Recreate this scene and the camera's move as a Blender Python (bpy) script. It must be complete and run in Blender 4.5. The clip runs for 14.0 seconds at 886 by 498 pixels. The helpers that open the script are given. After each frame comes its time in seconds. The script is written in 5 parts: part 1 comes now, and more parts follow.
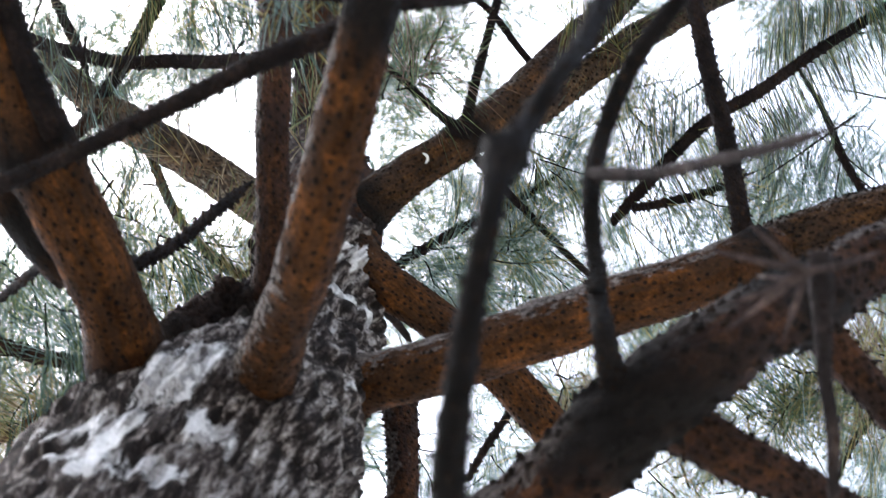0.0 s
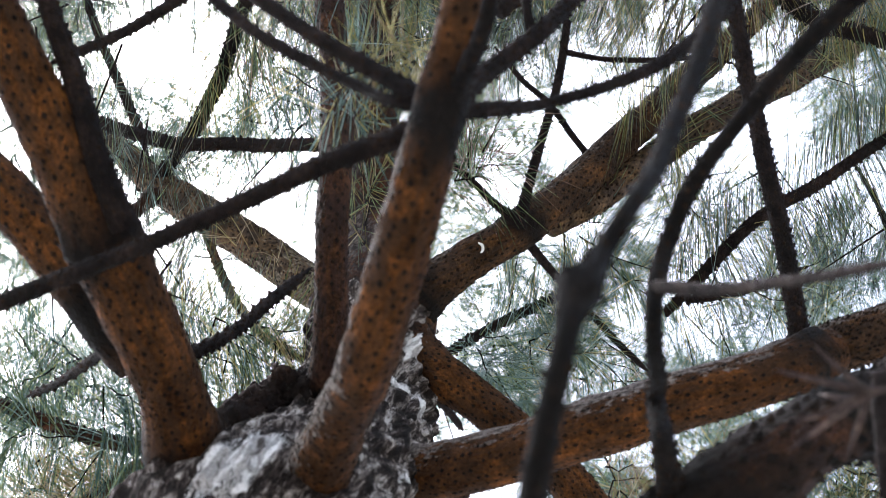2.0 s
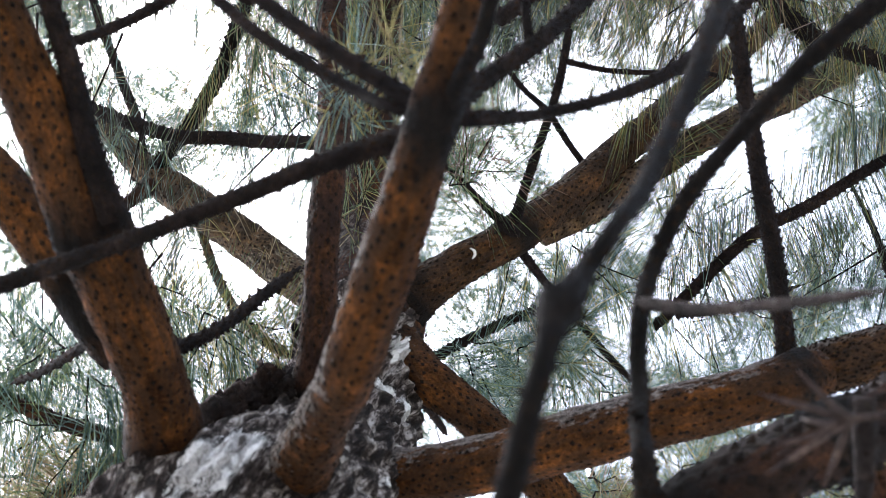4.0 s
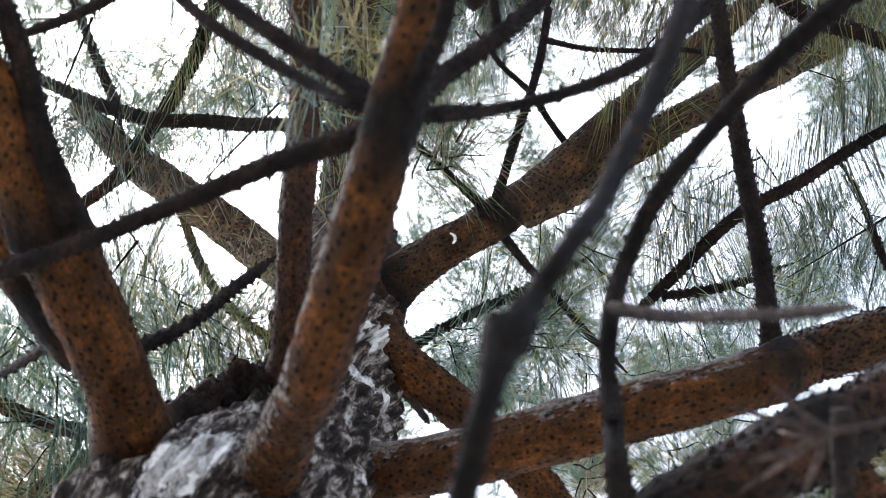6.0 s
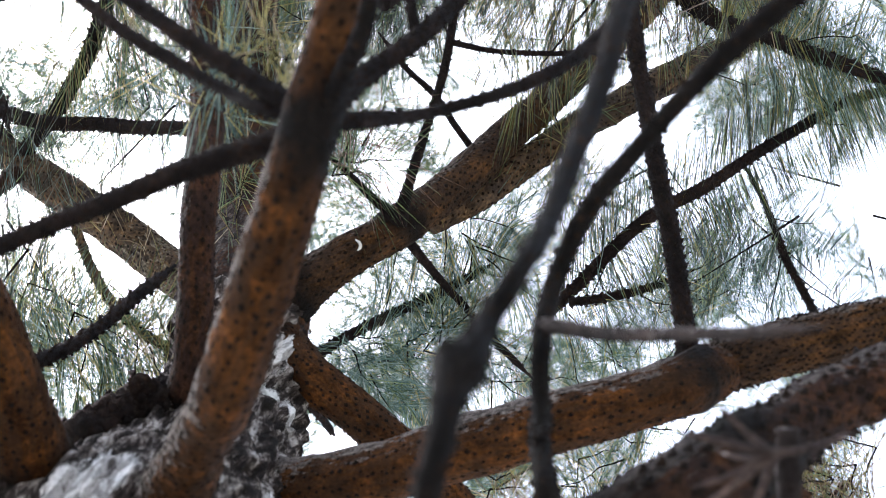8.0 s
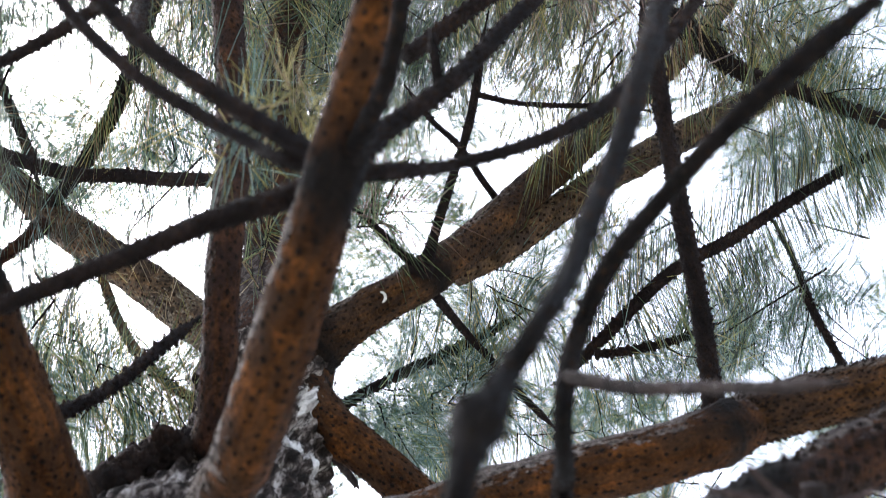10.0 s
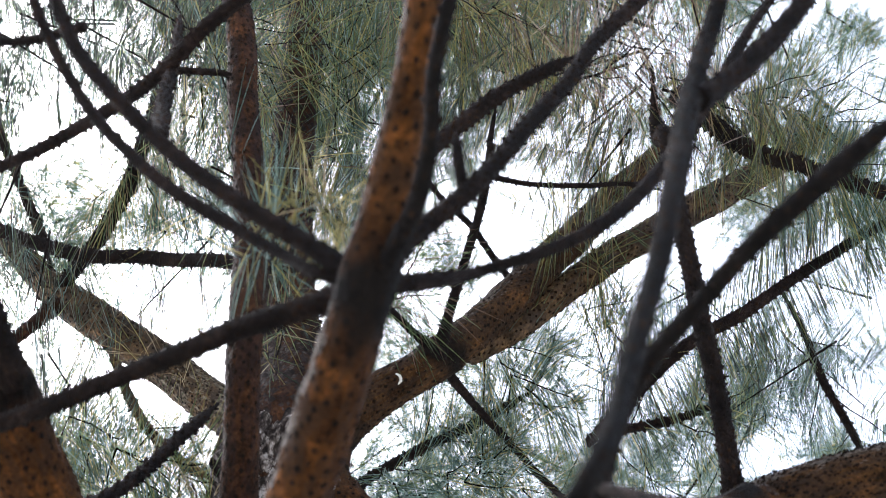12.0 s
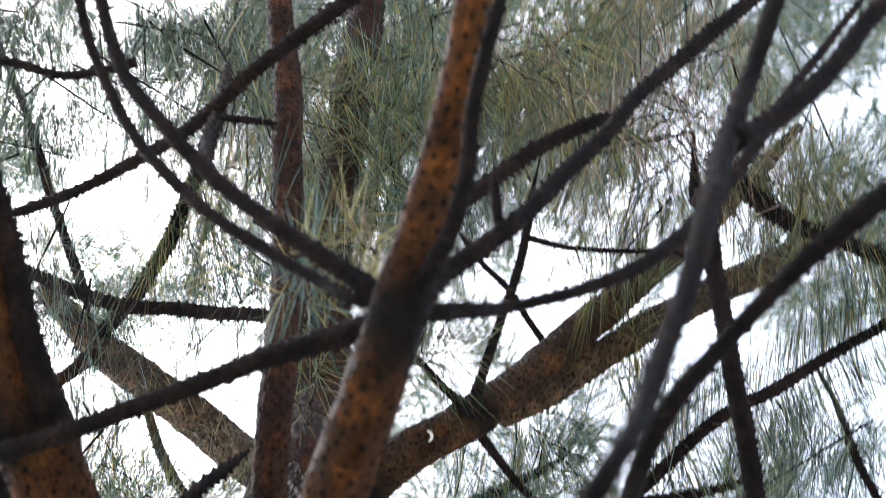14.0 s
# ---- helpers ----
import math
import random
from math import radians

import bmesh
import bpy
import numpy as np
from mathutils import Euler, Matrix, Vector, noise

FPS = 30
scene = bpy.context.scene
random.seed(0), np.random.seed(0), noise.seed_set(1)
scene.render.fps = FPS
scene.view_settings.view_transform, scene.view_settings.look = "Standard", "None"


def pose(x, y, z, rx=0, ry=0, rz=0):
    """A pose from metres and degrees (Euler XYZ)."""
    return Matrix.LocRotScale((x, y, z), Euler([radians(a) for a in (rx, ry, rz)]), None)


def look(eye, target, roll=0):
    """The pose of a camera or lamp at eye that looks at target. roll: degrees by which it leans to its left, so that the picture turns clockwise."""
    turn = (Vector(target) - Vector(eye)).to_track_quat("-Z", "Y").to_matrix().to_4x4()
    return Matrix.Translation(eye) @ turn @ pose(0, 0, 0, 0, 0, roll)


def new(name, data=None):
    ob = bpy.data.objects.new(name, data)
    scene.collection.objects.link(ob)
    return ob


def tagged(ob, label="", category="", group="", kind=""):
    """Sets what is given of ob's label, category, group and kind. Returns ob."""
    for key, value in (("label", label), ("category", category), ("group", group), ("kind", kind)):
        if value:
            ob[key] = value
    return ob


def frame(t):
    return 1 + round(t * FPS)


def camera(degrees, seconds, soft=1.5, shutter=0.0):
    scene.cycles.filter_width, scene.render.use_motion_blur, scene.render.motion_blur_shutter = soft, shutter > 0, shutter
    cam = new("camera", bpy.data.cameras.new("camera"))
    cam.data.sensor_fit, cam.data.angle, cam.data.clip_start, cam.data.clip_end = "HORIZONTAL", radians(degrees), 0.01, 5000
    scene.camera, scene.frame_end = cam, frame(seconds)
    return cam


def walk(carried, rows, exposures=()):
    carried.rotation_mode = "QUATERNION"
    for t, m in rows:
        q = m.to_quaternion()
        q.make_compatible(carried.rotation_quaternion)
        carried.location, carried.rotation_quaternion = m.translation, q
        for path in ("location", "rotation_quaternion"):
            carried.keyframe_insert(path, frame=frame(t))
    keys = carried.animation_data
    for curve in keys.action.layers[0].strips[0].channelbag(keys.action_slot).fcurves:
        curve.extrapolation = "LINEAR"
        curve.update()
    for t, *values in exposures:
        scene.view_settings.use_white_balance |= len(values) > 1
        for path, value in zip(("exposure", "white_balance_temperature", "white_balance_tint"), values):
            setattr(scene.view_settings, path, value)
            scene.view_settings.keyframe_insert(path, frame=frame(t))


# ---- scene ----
LENS = 32.0
cam = camera(LENS, 14.0, soft=0.8, shutter=0.5)
# seconds, eye, turn in degrees
PATH = [
    (0, 0.0115, 0.0274, 1.5954, 150.029, 2.005, 0.627),
    (0.5, -0.0009, 0.0033, 1.5955, 150.771, 1.183, 0.890),
    (1, -0.0021, 0.0044, 1.5936, 151.436, 0.690, 0.641),
    (1.5, 0.0002, 0.0023, 1.5949, 152.142, 0.378, 0.727),
    (2, -0.0010, -0.0015, 1.5964, 152.666, -0.057, 0.388),
    (2.5, 0.0035, -0.0021, 1.5981, 152.977, -0.147, 0.100),
    (5, 0.0059, -0.0118, 1.6120, 152.034, -1.462, -2.656),
    (5.5, 0.0259, -0.0189, 1.6346, 151.605, -1.076, -2.365),
    (6, 0.0283, -0.0052, 1.6553, 151.512, -0.585, -1.239),
    (6.5, 0.0243, 0.0220, 1.7055, 150.852, 2.207, -1.273),
    (7, 0.0107, 0.0151, 1.7017, 150.746, 3.018, -2.675),
    (7.5, 0.0070, 0.0135, 1.7042, 151.150, 3.208, -2.968),
    (10, 0.0105, 0.0143, 1.7091, 153.434, 2.198, -2.550),
    (10.5, 0.0114, 0.0081, 1.7053, 154.724, 1.963, -2.826),
    (11, 0.0099, 0.0078, 1.7061, 155.043, 1.879, -2.965),
    (11.5, -0.0008, -0.0121, 1.7122, 155.831, 2.322, -1.607),
    (12, -0.0141, -0.0270, 1.7128, 155.436, 2.617, -1.909),
    (12.5, -0.0065, -0.0060, 1.7041, 155.099, 2.060, -1.683),
    (13, -0.0024, 0.0066, 1.6972, 155.561, 1.917, -1.457),
    (13.5, -0.0029, 0.0041, 1.6947, 156.062, 1.684, -1.341),
    (14, -0.0089, 0.0071, 1.6893, 158.646, 0.365, -3.399),
]
walk(cam, [(t, pose(*row)) for t, *row in PATH], exposures=[(0.0, 2.52, 6080, 10.0), (14.0, 2.52, 6080, 10.0)])
cam.data.dof.use_dof = True
cam.data.dof.focus_distance = 2.75
cam.data.dof.aperture_fstop = 10.5

# ---- light: an overcast day ----
SUN_UP, SUN_TURN = radians(60), radians(300)
world = bpy.data.worlds.new("overcast_sky")
world.use_nodes = True
scene.world = world
wn = world.node_tree.nodes
wl = world.node_tree.links
sky = wn.new("ShaderNodeTexSky")
sky.sky_type = "NISHITA"
sky.sun_disc = False
sky.sun_elevation, sky.sun_rotation = SUN_UP, SUN_TURN
sky.dust_density = 4.0
grey = wn.new("ShaderNodeHueSaturation")
grey.inputs["Saturation"].default_value = 0.55
wl.new(sky.outputs[0], grey.inputs["Color"])
wl.new(grey.outputs[0], wn["Background"].inputs["Color"])
wn["Background"].inputs["Strength"].default_value = 0.15

sun_data = bpy.data.lights.new("sun", "SUN")
sun_data.energy, sun_data.angle, sun_data.color = 0.6, radians(50), (1.0, 0.98, 0.95)
sun = new("sun", sun_data)
sun.matrix_world = look((0, 0, 30), (0 - math.sin(SUN_TURN) * 30 / math.tan(SUN_UP), -math.cos(SUN_TURN) * 30 / math.tan(SUN_UP), 0))

# ---- materials ----
def shader(name):
    m = bpy.data.materials.new(name)
    m.use_nodes = True
    nt = m.node_tree
    return m, nt, nt.nodes["Principled BSDF"]


def node(nt, kind, **inputs):
    n = nt.nodes.new(kind)
    for key, value in inputs.items():
        n.inputs[key.replace("_", " ")].default_value = value
    return n


def ramp(nt, source, stops):
    r = nt.nodes.new("ShaderNodeValToRGB")
    e = r.color_ramp.elements
    while len(e) < len(stops):
        e.new(0.5)
    for el, (at, c) in zip(e, stops):
        el.position, el.color = at, (*c, 1)
    nt.links.new(source, r.inputs[0])
    return r.outputs[0]


def mix(nt, factor, a, b, kind="MIX"):
    n = nt.nodes.new("ShaderNodeMix")
    n.data_type, n.blend_type = "RGBA", kind
    for slot, v in ((0, factor), (6, a), (7, b)):
        if isinstance(v, (int, float)):
            n.inputs[slot].default_value = v
        elif isinstance(v, tuple):
            n.inputs[slot].default_value = (*v, 1)
        else:
            nt.links.new(v, n.inputs[slot])
    return n.outputs[2]


def limb_bark(name, base, dark, pale, scar=0.5, pale_at=0.62, rough=0.85, pitch=1.0):
    """Pine limb bark: warm ground, dark leaf-scar diamonds set in rows along the limb, grey weathering and fine grain."""
    m, nt, p = shader(name)
    uv = nt.nodes.new("ShaderNodeUVMap")
    uv.uv_map = "bark"
    geo = nt.nodes.new("ShaderNodeTexCoord")
    big = node(nt, "ShaderNodeTexNoise", Scale=7.0, Detail=5.0, Roughness=0.6)
    nt.links.new(geo.outputs["Object"], big.inputs["Vector"])
    fine = node(nt, "ShaderNodeTexNoise", Scale=220.0, Detail=6.0, Roughness=0.7)
    nt.links.new(geo.outputs["Object"], fine.inputs["Vector"])
    stretch = node(nt, "ShaderNodeMapping")
    stretch.inputs["Scale"].default_value = (66.0 * pitch, 46.0 * pitch, 1.0)
    stretch.inputs["Rotation"].default_value = (0.0, 0.0, 0.62)
    nt.links.new(uv.outputs[0], stretch.inputs["Vector"])
    cells = node(nt, "ShaderNodeTexVoronoi", Scale=1.0, Randomness=0.3)
    nt.links.new(stretch.outputs[0], cells.inputs["Vector"])
    spot = ramp(nt, cells.outputs["Distance"], [(0.15, (1, 1, 1)), (0.28, (0, 0, 0))])
    rims = node(nt, "ShaderNodeTexVoronoi", Scale=1.0, Randomness=0.3)
    rims.feature = "DISTANCE_TO_EDGE"
    nt.links.new(stretch.outputs[0], rims.inputs["Vector"])
    scale_edge = ramp(nt, rims.outputs["Distance"], [(0.02, (0.8, 0.78, 0.77)), (0.12, (1, 1, 1))])
    body = ramp(nt, fine.outputs["Fac"], [(0.3, tuple(c * 0.55 for c in base)), (0.55, base), (0.8, tuple(min(1, c * 1.5) for c in base))])
    mid = node(nt, "ShaderNodeTexNoise", Scale=55.0, Detail=5.0, Roughness=0.7)
    nt.links.new(geo.outputs["Object"], mid.inputs["Vector"])
    grainmap = node(nt, "ShaderNodeMapping")
    grainmap.inputs["Scale"].default_value = (210.0, 34.0, 1.0)
    nt.links.new(uv.outputs[0], grainmap.inputs["Vector"])
    streak = node(nt, "ShaderNodeTexNoise", Scale=1.0, Detail=5.0, Roughness=0.65)
    nt.links.new(grainmap.outputs[0], streak.inputs["Vector"])
    both = mix(nt, 0.3, mid.outputs["Fac"], streak.outputs["Fac"])
    mott = ramp(nt, both, [(0.36, (0.2, 0.18, 0.18)), (0.47, (0.7, 0.68, 0.68)), (0.62, (1.2, 1.15, 1.1))])
    body = mix(nt, 0.85, body, mott, "MULTIPLY")
    body = mix(nt, scar, body, scale_edge, "MULTIPLY")
    # dull weathered patches a few centimetres across
    dull = node(nt, "ShaderNodeTexNoise", Scale=24.0, Detail=5.0, Roughness=0.65)
    nt.links.new(geo.outputs["Object"], dull.inputs["Vector"])
    body = mix(nt, 0.85, body, ramp(nt, dull.outputs["Fac"], [(0.42, (0.24, 0.25, 0.3)), (0.53, (0.72, 0.72, 0.74)), (0.63, (1.25, 1.22, 1.18))]), "MULTIPLY")
    # old dark bark left standing in long strips
    old = node(nt, "ShaderNodeMapping")
    old.inputs["Scale"].default_value = (95.0, 16.0, 1.0)
    old.inputs["Location"].default_value = (3.1, 7.7, 0.0)
    nt.links.new(uv.outputs[0], old.inputs["Vector"])
    left = node(nt, "ShaderNodeTexNoise", Scale=1.0, Detail=6.0, Roughness=0.7)
    nt.links.new(old.outputs[0], left.inputs["Vector"])
    body = mix(nt, mix(nt, 1.0, ramp(nt, left.outputs["Fac"], [(0.45, (0, 0, 0)), (0.54, (1, 1, 1))]), (0.5, 0.5, 0.5), "MULTIPLY"), body, tuple(0.3 * v for v in (base[0], min(base[1] * 1.5, base[0] * 0.8), min(base[2] * 3.5, base[0] * 0.74))))
    # grey flaking bark on the weathered upper side, in ragged patches
    side = nt.nodes.new("ShaderNodeNewGeometry")
    dot = nt.nodes.new("ShaderNodeVectorMath")
    dot.operation = "DOT_PRODUCT"
    dot.inputs[1].default_value = (-0.42, 0.2, 0.86)
    nt.links.new(side.outputs["Normal"], dot.inputs[0])
    total = nt.nodes.new("ShaderNodeMath")
    total.operation = "MULTIPLY_ADD"
    nt.links.new(dot.outputs["Value"], total.inputs[0])
    total.inputs[1].default_value = 0.27
    flank = node(nt, "ShaderNodeMapping")
    flank.inputs["Scale"].default_value = (120.0, 42.0, 1.0)
    nt.links.new(uv.outputs[0], flank.inputs["Vector"])
    strip = node(nt, "ShaderNodeTexNoise", Scale=1.0, Detail=6.0, Roughness=0.68)
    nt.links.new(flank.outputs[0], strip.inputs["Vector"])
    nt.links.new(mix(nt, 0.65, big.outputs["Fac"], strip.outputs["Fac"]), total.inputs[2])
    patchy = ramp(nt, total.outputs[0], [(pale_at - 0.012, (0, 0, 0)), (pale_at + 0.022, (1, 1, 1))])
    body = mix(nt, patchy, body, mix(nt, 0.9, pale, ramp(nt, mix(nt, 0.5, fine.outputs["Fac"], streak.outputs["Fac"]), [(0.42, (0.18, 0.165, 0.16)), (0.5, (0.7, 0.68, 0.67)), (0.58, (1.5, 1.5, 1.5))]), "MULTIPLY"))
    # whorl bark, blackened further by shade painted into forks and limb bases
    knot = nt.nodes.new("ShaderNodeAttribute")
    knot.attribute_name = "whorl"
    body = mix(nt, knot.outputs["Fac"], body, mix(nt, 0.6, (0.009, 0.0075, 0.007), mott, "MULTIPLY"))
    f = nt.nodes.new("ShaderNodeMath")
    f.operation = "MULTIPLY"
    nt.links.new(spot, f.inputs[0])
    f.inputs[1].default_value = scar
    col = mix(nt, f.outputs[0], body, dark)
    nt.links.new(col, p.inputs["Base Color"])
    p.inputs["Roughness"].default_value = rough
    p.inputs["Specular IOR Level"].default_value = 0.1
    bump = node(nt, "ShaderNodeBump", Strength=1.0, Distance=0.01)
    h = mix(nt, 0.35, mix(nt, 0.6, fine.outputs["Fac"], both), scale_edge, "ADD")
    nt.links.new(h, bump.inputs["Height"])
    nt.links.new(bump.outputs[0], p.inputs["Normal"])
    return m


def trunk_bark(name):
    """Old bark: long ragged pale flakes on near-black corky bark, drawn out along the stem."""
    m, nt, p = shader(name)
    geo = nt.nodes.new("ShaderNodeTexCoord")
    grain = nt.nodes.new("ShaderNodeAttribute")
    grain.attribute_name = "grain"
    fine = node(nt, "ShaderNodeTexNoise", Scale=170.0, Detail=7.0, Roughness=0.75)
    nt.links.new(geo.outputs["Object"], fine.inputs["Vector"])

    def drawn(scale, detail, rough, twist=0.0):
        n = node(nt, "ShaderNodeTexNoise", Scale=scale, Detail=detail, Roughness=rough, Distortion=twist)
        nt.links.new(grain.outputs["Vector"], n.inputs["Vector"])
        return n.outputs["Fac"]

    worn = nt.nodes.new("ShaderNodeAttribute")
    worn.attribute_name = "bare"
    plates = drawn(95.0, 7.0, 0.68)
    split = drawn(70.0, 6.0, 0.66)
    flakes = mix(nt, 0.6, worn.outputs["Fac"], plates)
    base = ramp(nt, plates, [(0.41, (0.012, 0.009, 0.008)), (0.49, (0.048, 0.036, 0.032)), (0.545, (0.19, 0.16, 0.145)), (0.62, (0.46, 0.42, 0.4))])
    light = ramp(nt, split, [(0.34, (0.09, 0.077, 0.072)), (0.42, (0.48, 0.45, 0.44)), (0.52, (0.84, 0.82, 0.82))])
    where = ramp(nt, flakes, [(0.49, (0, 0, 0)), (0.55, (1, 1, 1))])
    col = mix(nt, where, base, light)
    crack = ramp(nt, split, [(0.455, (0, 0, 0)), (0.47, (1, 1, 1)), (0.48, (1, 1, 1)), (0.495, (0, 0, 0))])
    keep = nt.nodes.new("ShaderNodeMath")
    keep.operation = "MULTIPLY"
    nt.links.new(crack, keep.inputs[0])
    nt.links.new(ramp(nt, worn.outputs["Fac"], [(0.5, (1, 1, 1)), (0.75, (0.25, 0.25, 0.25))]), keep.inputs[1])
    col = mix(nt, keep.outputs[0], col, (0.016, 0.011, 0.009))
    col = mix(nt, 0.5, col, ramp(nt, fine.outputs["Fac"], [(0.34, (0.3, 0.29, 0.29)), (0.56, (1, 1, 1))]), "MULTIPLY")
    nt.links.new(col, p.inputs["Base Color"])
    p.inputs["Roughness"].default_value = 0.9
    p.inputs["Specular IOR Level"].default_value = 0.1
    bump = node(nt, "ShaderNodeBump", Strength=1.0, Distance=0.009)
    h = mix(nt, 0.5, mix(nt, 0.6, fine.outputs["Fac"], plates), crack, "SUBTRACT")
    nt.links.new(h, bump.inputs["Height"])
    nt.links.new(bump.outputs[0], p.inputs["Normal"])
    return m


def leaf(name, low, mid, high, gloss=0.45):
    """Needles: each one its own shade between three colours."""
    m, nt, p = shader(name)
    geo = nt.nodes.new("ShaderNodeNewGeometry")
    col = ramp(nt, geo.outputs["Random Per Island"], [(0.0, low), (0.55, mid), (1.0, high)])
    nt.links.new(col, p.inputs["Base Color"])
    p.inputs["Roughness"].default_value = gloss
    p.inputs["Specular IOR Level"].default_value = 0.3
    thin = nt.nodes.new("ShaderNodeBsdfTranslucent")
    nt.links.new(col, thin.inputs["Color"])
    both = nt.nodes.new("ShaderNodeMixShader")
    both.inputs[0].default_value = 0.5
    nt.links.new(p.outputs[0], both.inputs[1])
    nt.links.new(thin.outputs[0], both.inputs[2])
    nt.links.new(both.outputs[0], nt.nodes["Material Output"].inputs["Surface"])
    return m


BARK = limb_bark("orange_limb_bark", (0.145, 0.056, 0.0142), (0.016, 0.009, 0.0055), (0.15, 0.128, 0.116), 0.45, 0.502, 0.85, 1.45)
BARK_BROWN = limb_bark("brown_scaly_bark", (0.115, 0.056, 0.02), (0.016, 0.010, 0.007), (0.12, 0.1, 0.085), 0.5, 0.5, 0.85, 1.6)
BARK_SCALY = limb_bark("tan_scaly_bark", (0.185, 0.118, 0.06), (0.024, 0.016, 0.010), (0.2, 0.17, 0.125), 0.9, 0.5, 0.85, 0.8)
BARK_DULL = limb_bark("brown_dull_bark", (0.085, 0.036, 0.015), (0.013, 0.008, 0.0055), (0.09, 0.075, 0.068), 0.75, 0.48, 0.85, 1.3)
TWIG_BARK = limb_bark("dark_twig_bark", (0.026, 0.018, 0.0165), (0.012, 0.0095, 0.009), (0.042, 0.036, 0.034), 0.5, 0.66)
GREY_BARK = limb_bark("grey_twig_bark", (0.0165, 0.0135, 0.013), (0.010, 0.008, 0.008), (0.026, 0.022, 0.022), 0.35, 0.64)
LICHEN_BARK = limb_bark("lichen_twig_bark", (0.065, 0.05, 0.046), (0.028, 0.021, 0.019), (0.14, 0.124, 0.122), 0.3, 0.6)
DRY_TWIG = limb_bark("dry_twig_bark", (0.14, 0.1, 0.09), (0.06, 0.04, 0.036), (0.22, 0.185, 0.175), 0.3, 0.6)
BURL_BARK = limb_bark("black_burl_bark", (0.034, 0.021, 0.016), (0.011, 0.008, 0.007), (0.09, 0.07, 0.062), 0.5, 0.5)
SCAR = limb_bark("leaf_scar_bark", (0.032, 0.017, 0.009), (0.014, 0.009, 0.007), (0.05, 0.04, 0.034), 0.3, 0.66)
TRUNK_BARK = trunk_bark("flaking_trunk_bark")
GREEN = leaf("green_needles", (0.04, 0.07, 0.036), (0.115, 0.175, 0.08), (0.36, 0.44, 0.2))
TEAL = leaf("bluish_needles", (0.045, 0.095, 0.085), (0.13, 0.22, 0.195), (0.38, 0.5, 0.45))
OLIVE = leaf("olive_needles", (0.11, 0.105, 0.04), (0.26, 0.235, 0.07), (0.55, 0.48, 0.19))
STRAW = leaf("straw_needles", (0.22, 0.15, 0.07), (0.4, 0.31, 0.18), (0.55, 0.48, 0.34))
# needle greens darkened, so the shade of backlit boughs lies in the colour
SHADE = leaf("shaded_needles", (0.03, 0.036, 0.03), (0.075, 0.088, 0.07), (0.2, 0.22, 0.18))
DEAD = leaf("dead_brown_needles", (0.11, 0.06, 0.04), (0.22, 0.135, 0.095), (0.42, 0.33, 0.28))

m, nt, p = shader("pale_curl")
n = node(nt, "ShaderNodeTexNoise", Scale=400.0, Detail=3.0)
nt.links.new(ramp(nt, n.outputs["Fac"], [(0.3, (0.6, 0.58, 0.55)), (0.7, (0.85, 0.84, 0.82))]), p.inputs["Base Color"])
PALE = m

# ground colour raised so that bounced light fills the undersides of the limbs
m, nt, p = shader("pale_ground")
geo = nt.nodes.new("ShaderNodeTexCoord")
n1 = node(nt, "ShaderNodeTexNoise", Scale=0.8, Detail=8.0, Roughness=0.7)
n2 = node(nt, "ShaderNodeTexNoise", Scale=35.0, Detail=6.0, Roughness=0.7)
nt.links.new(geo.outputs["Object"], n1.inputs["Vector"])
nt.links.new(geo.outputs["Object"], n2.inputs["Vector"])
c1 = ramp(nt, n1.outputs["Fac"], [(0.35, (0.42, 0.41, 0.37)), (0.65, (0.55, 0.54, 0.5))])
c2 = ramp(nt, n2.outputs["Fac"], [(0.3, (0.7, 0.66, 0.6)), (0.7, (1, 1, 1))])
nt.links.new(mix(nt, 0.8, c1, c2, "MULTIPLY"), p.inputs["Base Color"])
p.inputs["Roughness"].default_value = 0.95
b = node(nt, "ShaderNodeBump", Strength=0.8, Distance=0.03)
nt.links.new(n2.outputs["Fac"], b.inputs["Height"])
nt.links.new(b.outputs[0], p.inputs["Normal"])
GROUND = m


# ---- builders ----
def mesh_object(name, verts, faces, mats, parent, label="", kind="", uvs=None, face_mats=None, smooth=True):
    me = bpy.data.meshes.new(name)
    me.from_pydata(verts, [], faces)
    for mat in mats:
        me.materials.append(mat)
    if face_mats is not None:
        me.polygons.foreach_set("material_index", np.asarray(face_mats, dtype=np.int32))
    if uvs is not None:
        layer = me.uv_layers.new(name="bark")
        loop_vert = np.empty(len(me.loops), dtype=np.int32)
        me.loops.foreach_get("vertex_index", loop_vert)
        layer.data.foreach_set("uv", np.asarray(uvs, dtype=np.float32)[loop_vert].ravel())
    me.polygons.foreach_set("use_smooth", np.full(len(me.polygons), smooth))
    me.update()
    ob = new(name, me)
    if parent is not None:
        ob.parent = parent
    return tagged(ob, label, kind=kind)


def spline(pts, step):
    """Points along a smooth curve through pts (x, y, z, r), about step metres apart."""
    p = np.array(pts, dtype=float)
    p = np.vstack([2 * p[0] - p[1], p, 2 * p[-1] - p[-2]])
    out = []
    for i in range(1, len(p) - 2):
        a, b, c, d = p[i - 1:i + 3]
        n = max(2, int(np.linalg.norm(c[:3] - b[:3]) / step))
        for t in np.arange(n) / n:
            q = 0.5 * (2 * b + (c - a) * t + (2 * a - 5 * b + 4 * c - d) * t * t + (3 * b - a - 3 * c + d) * t ** 3)
            q[3] = b[3] + (c[3] - b[3]) * t
            out.append(q)
    out.append(p[-2])
    return np.array(out)


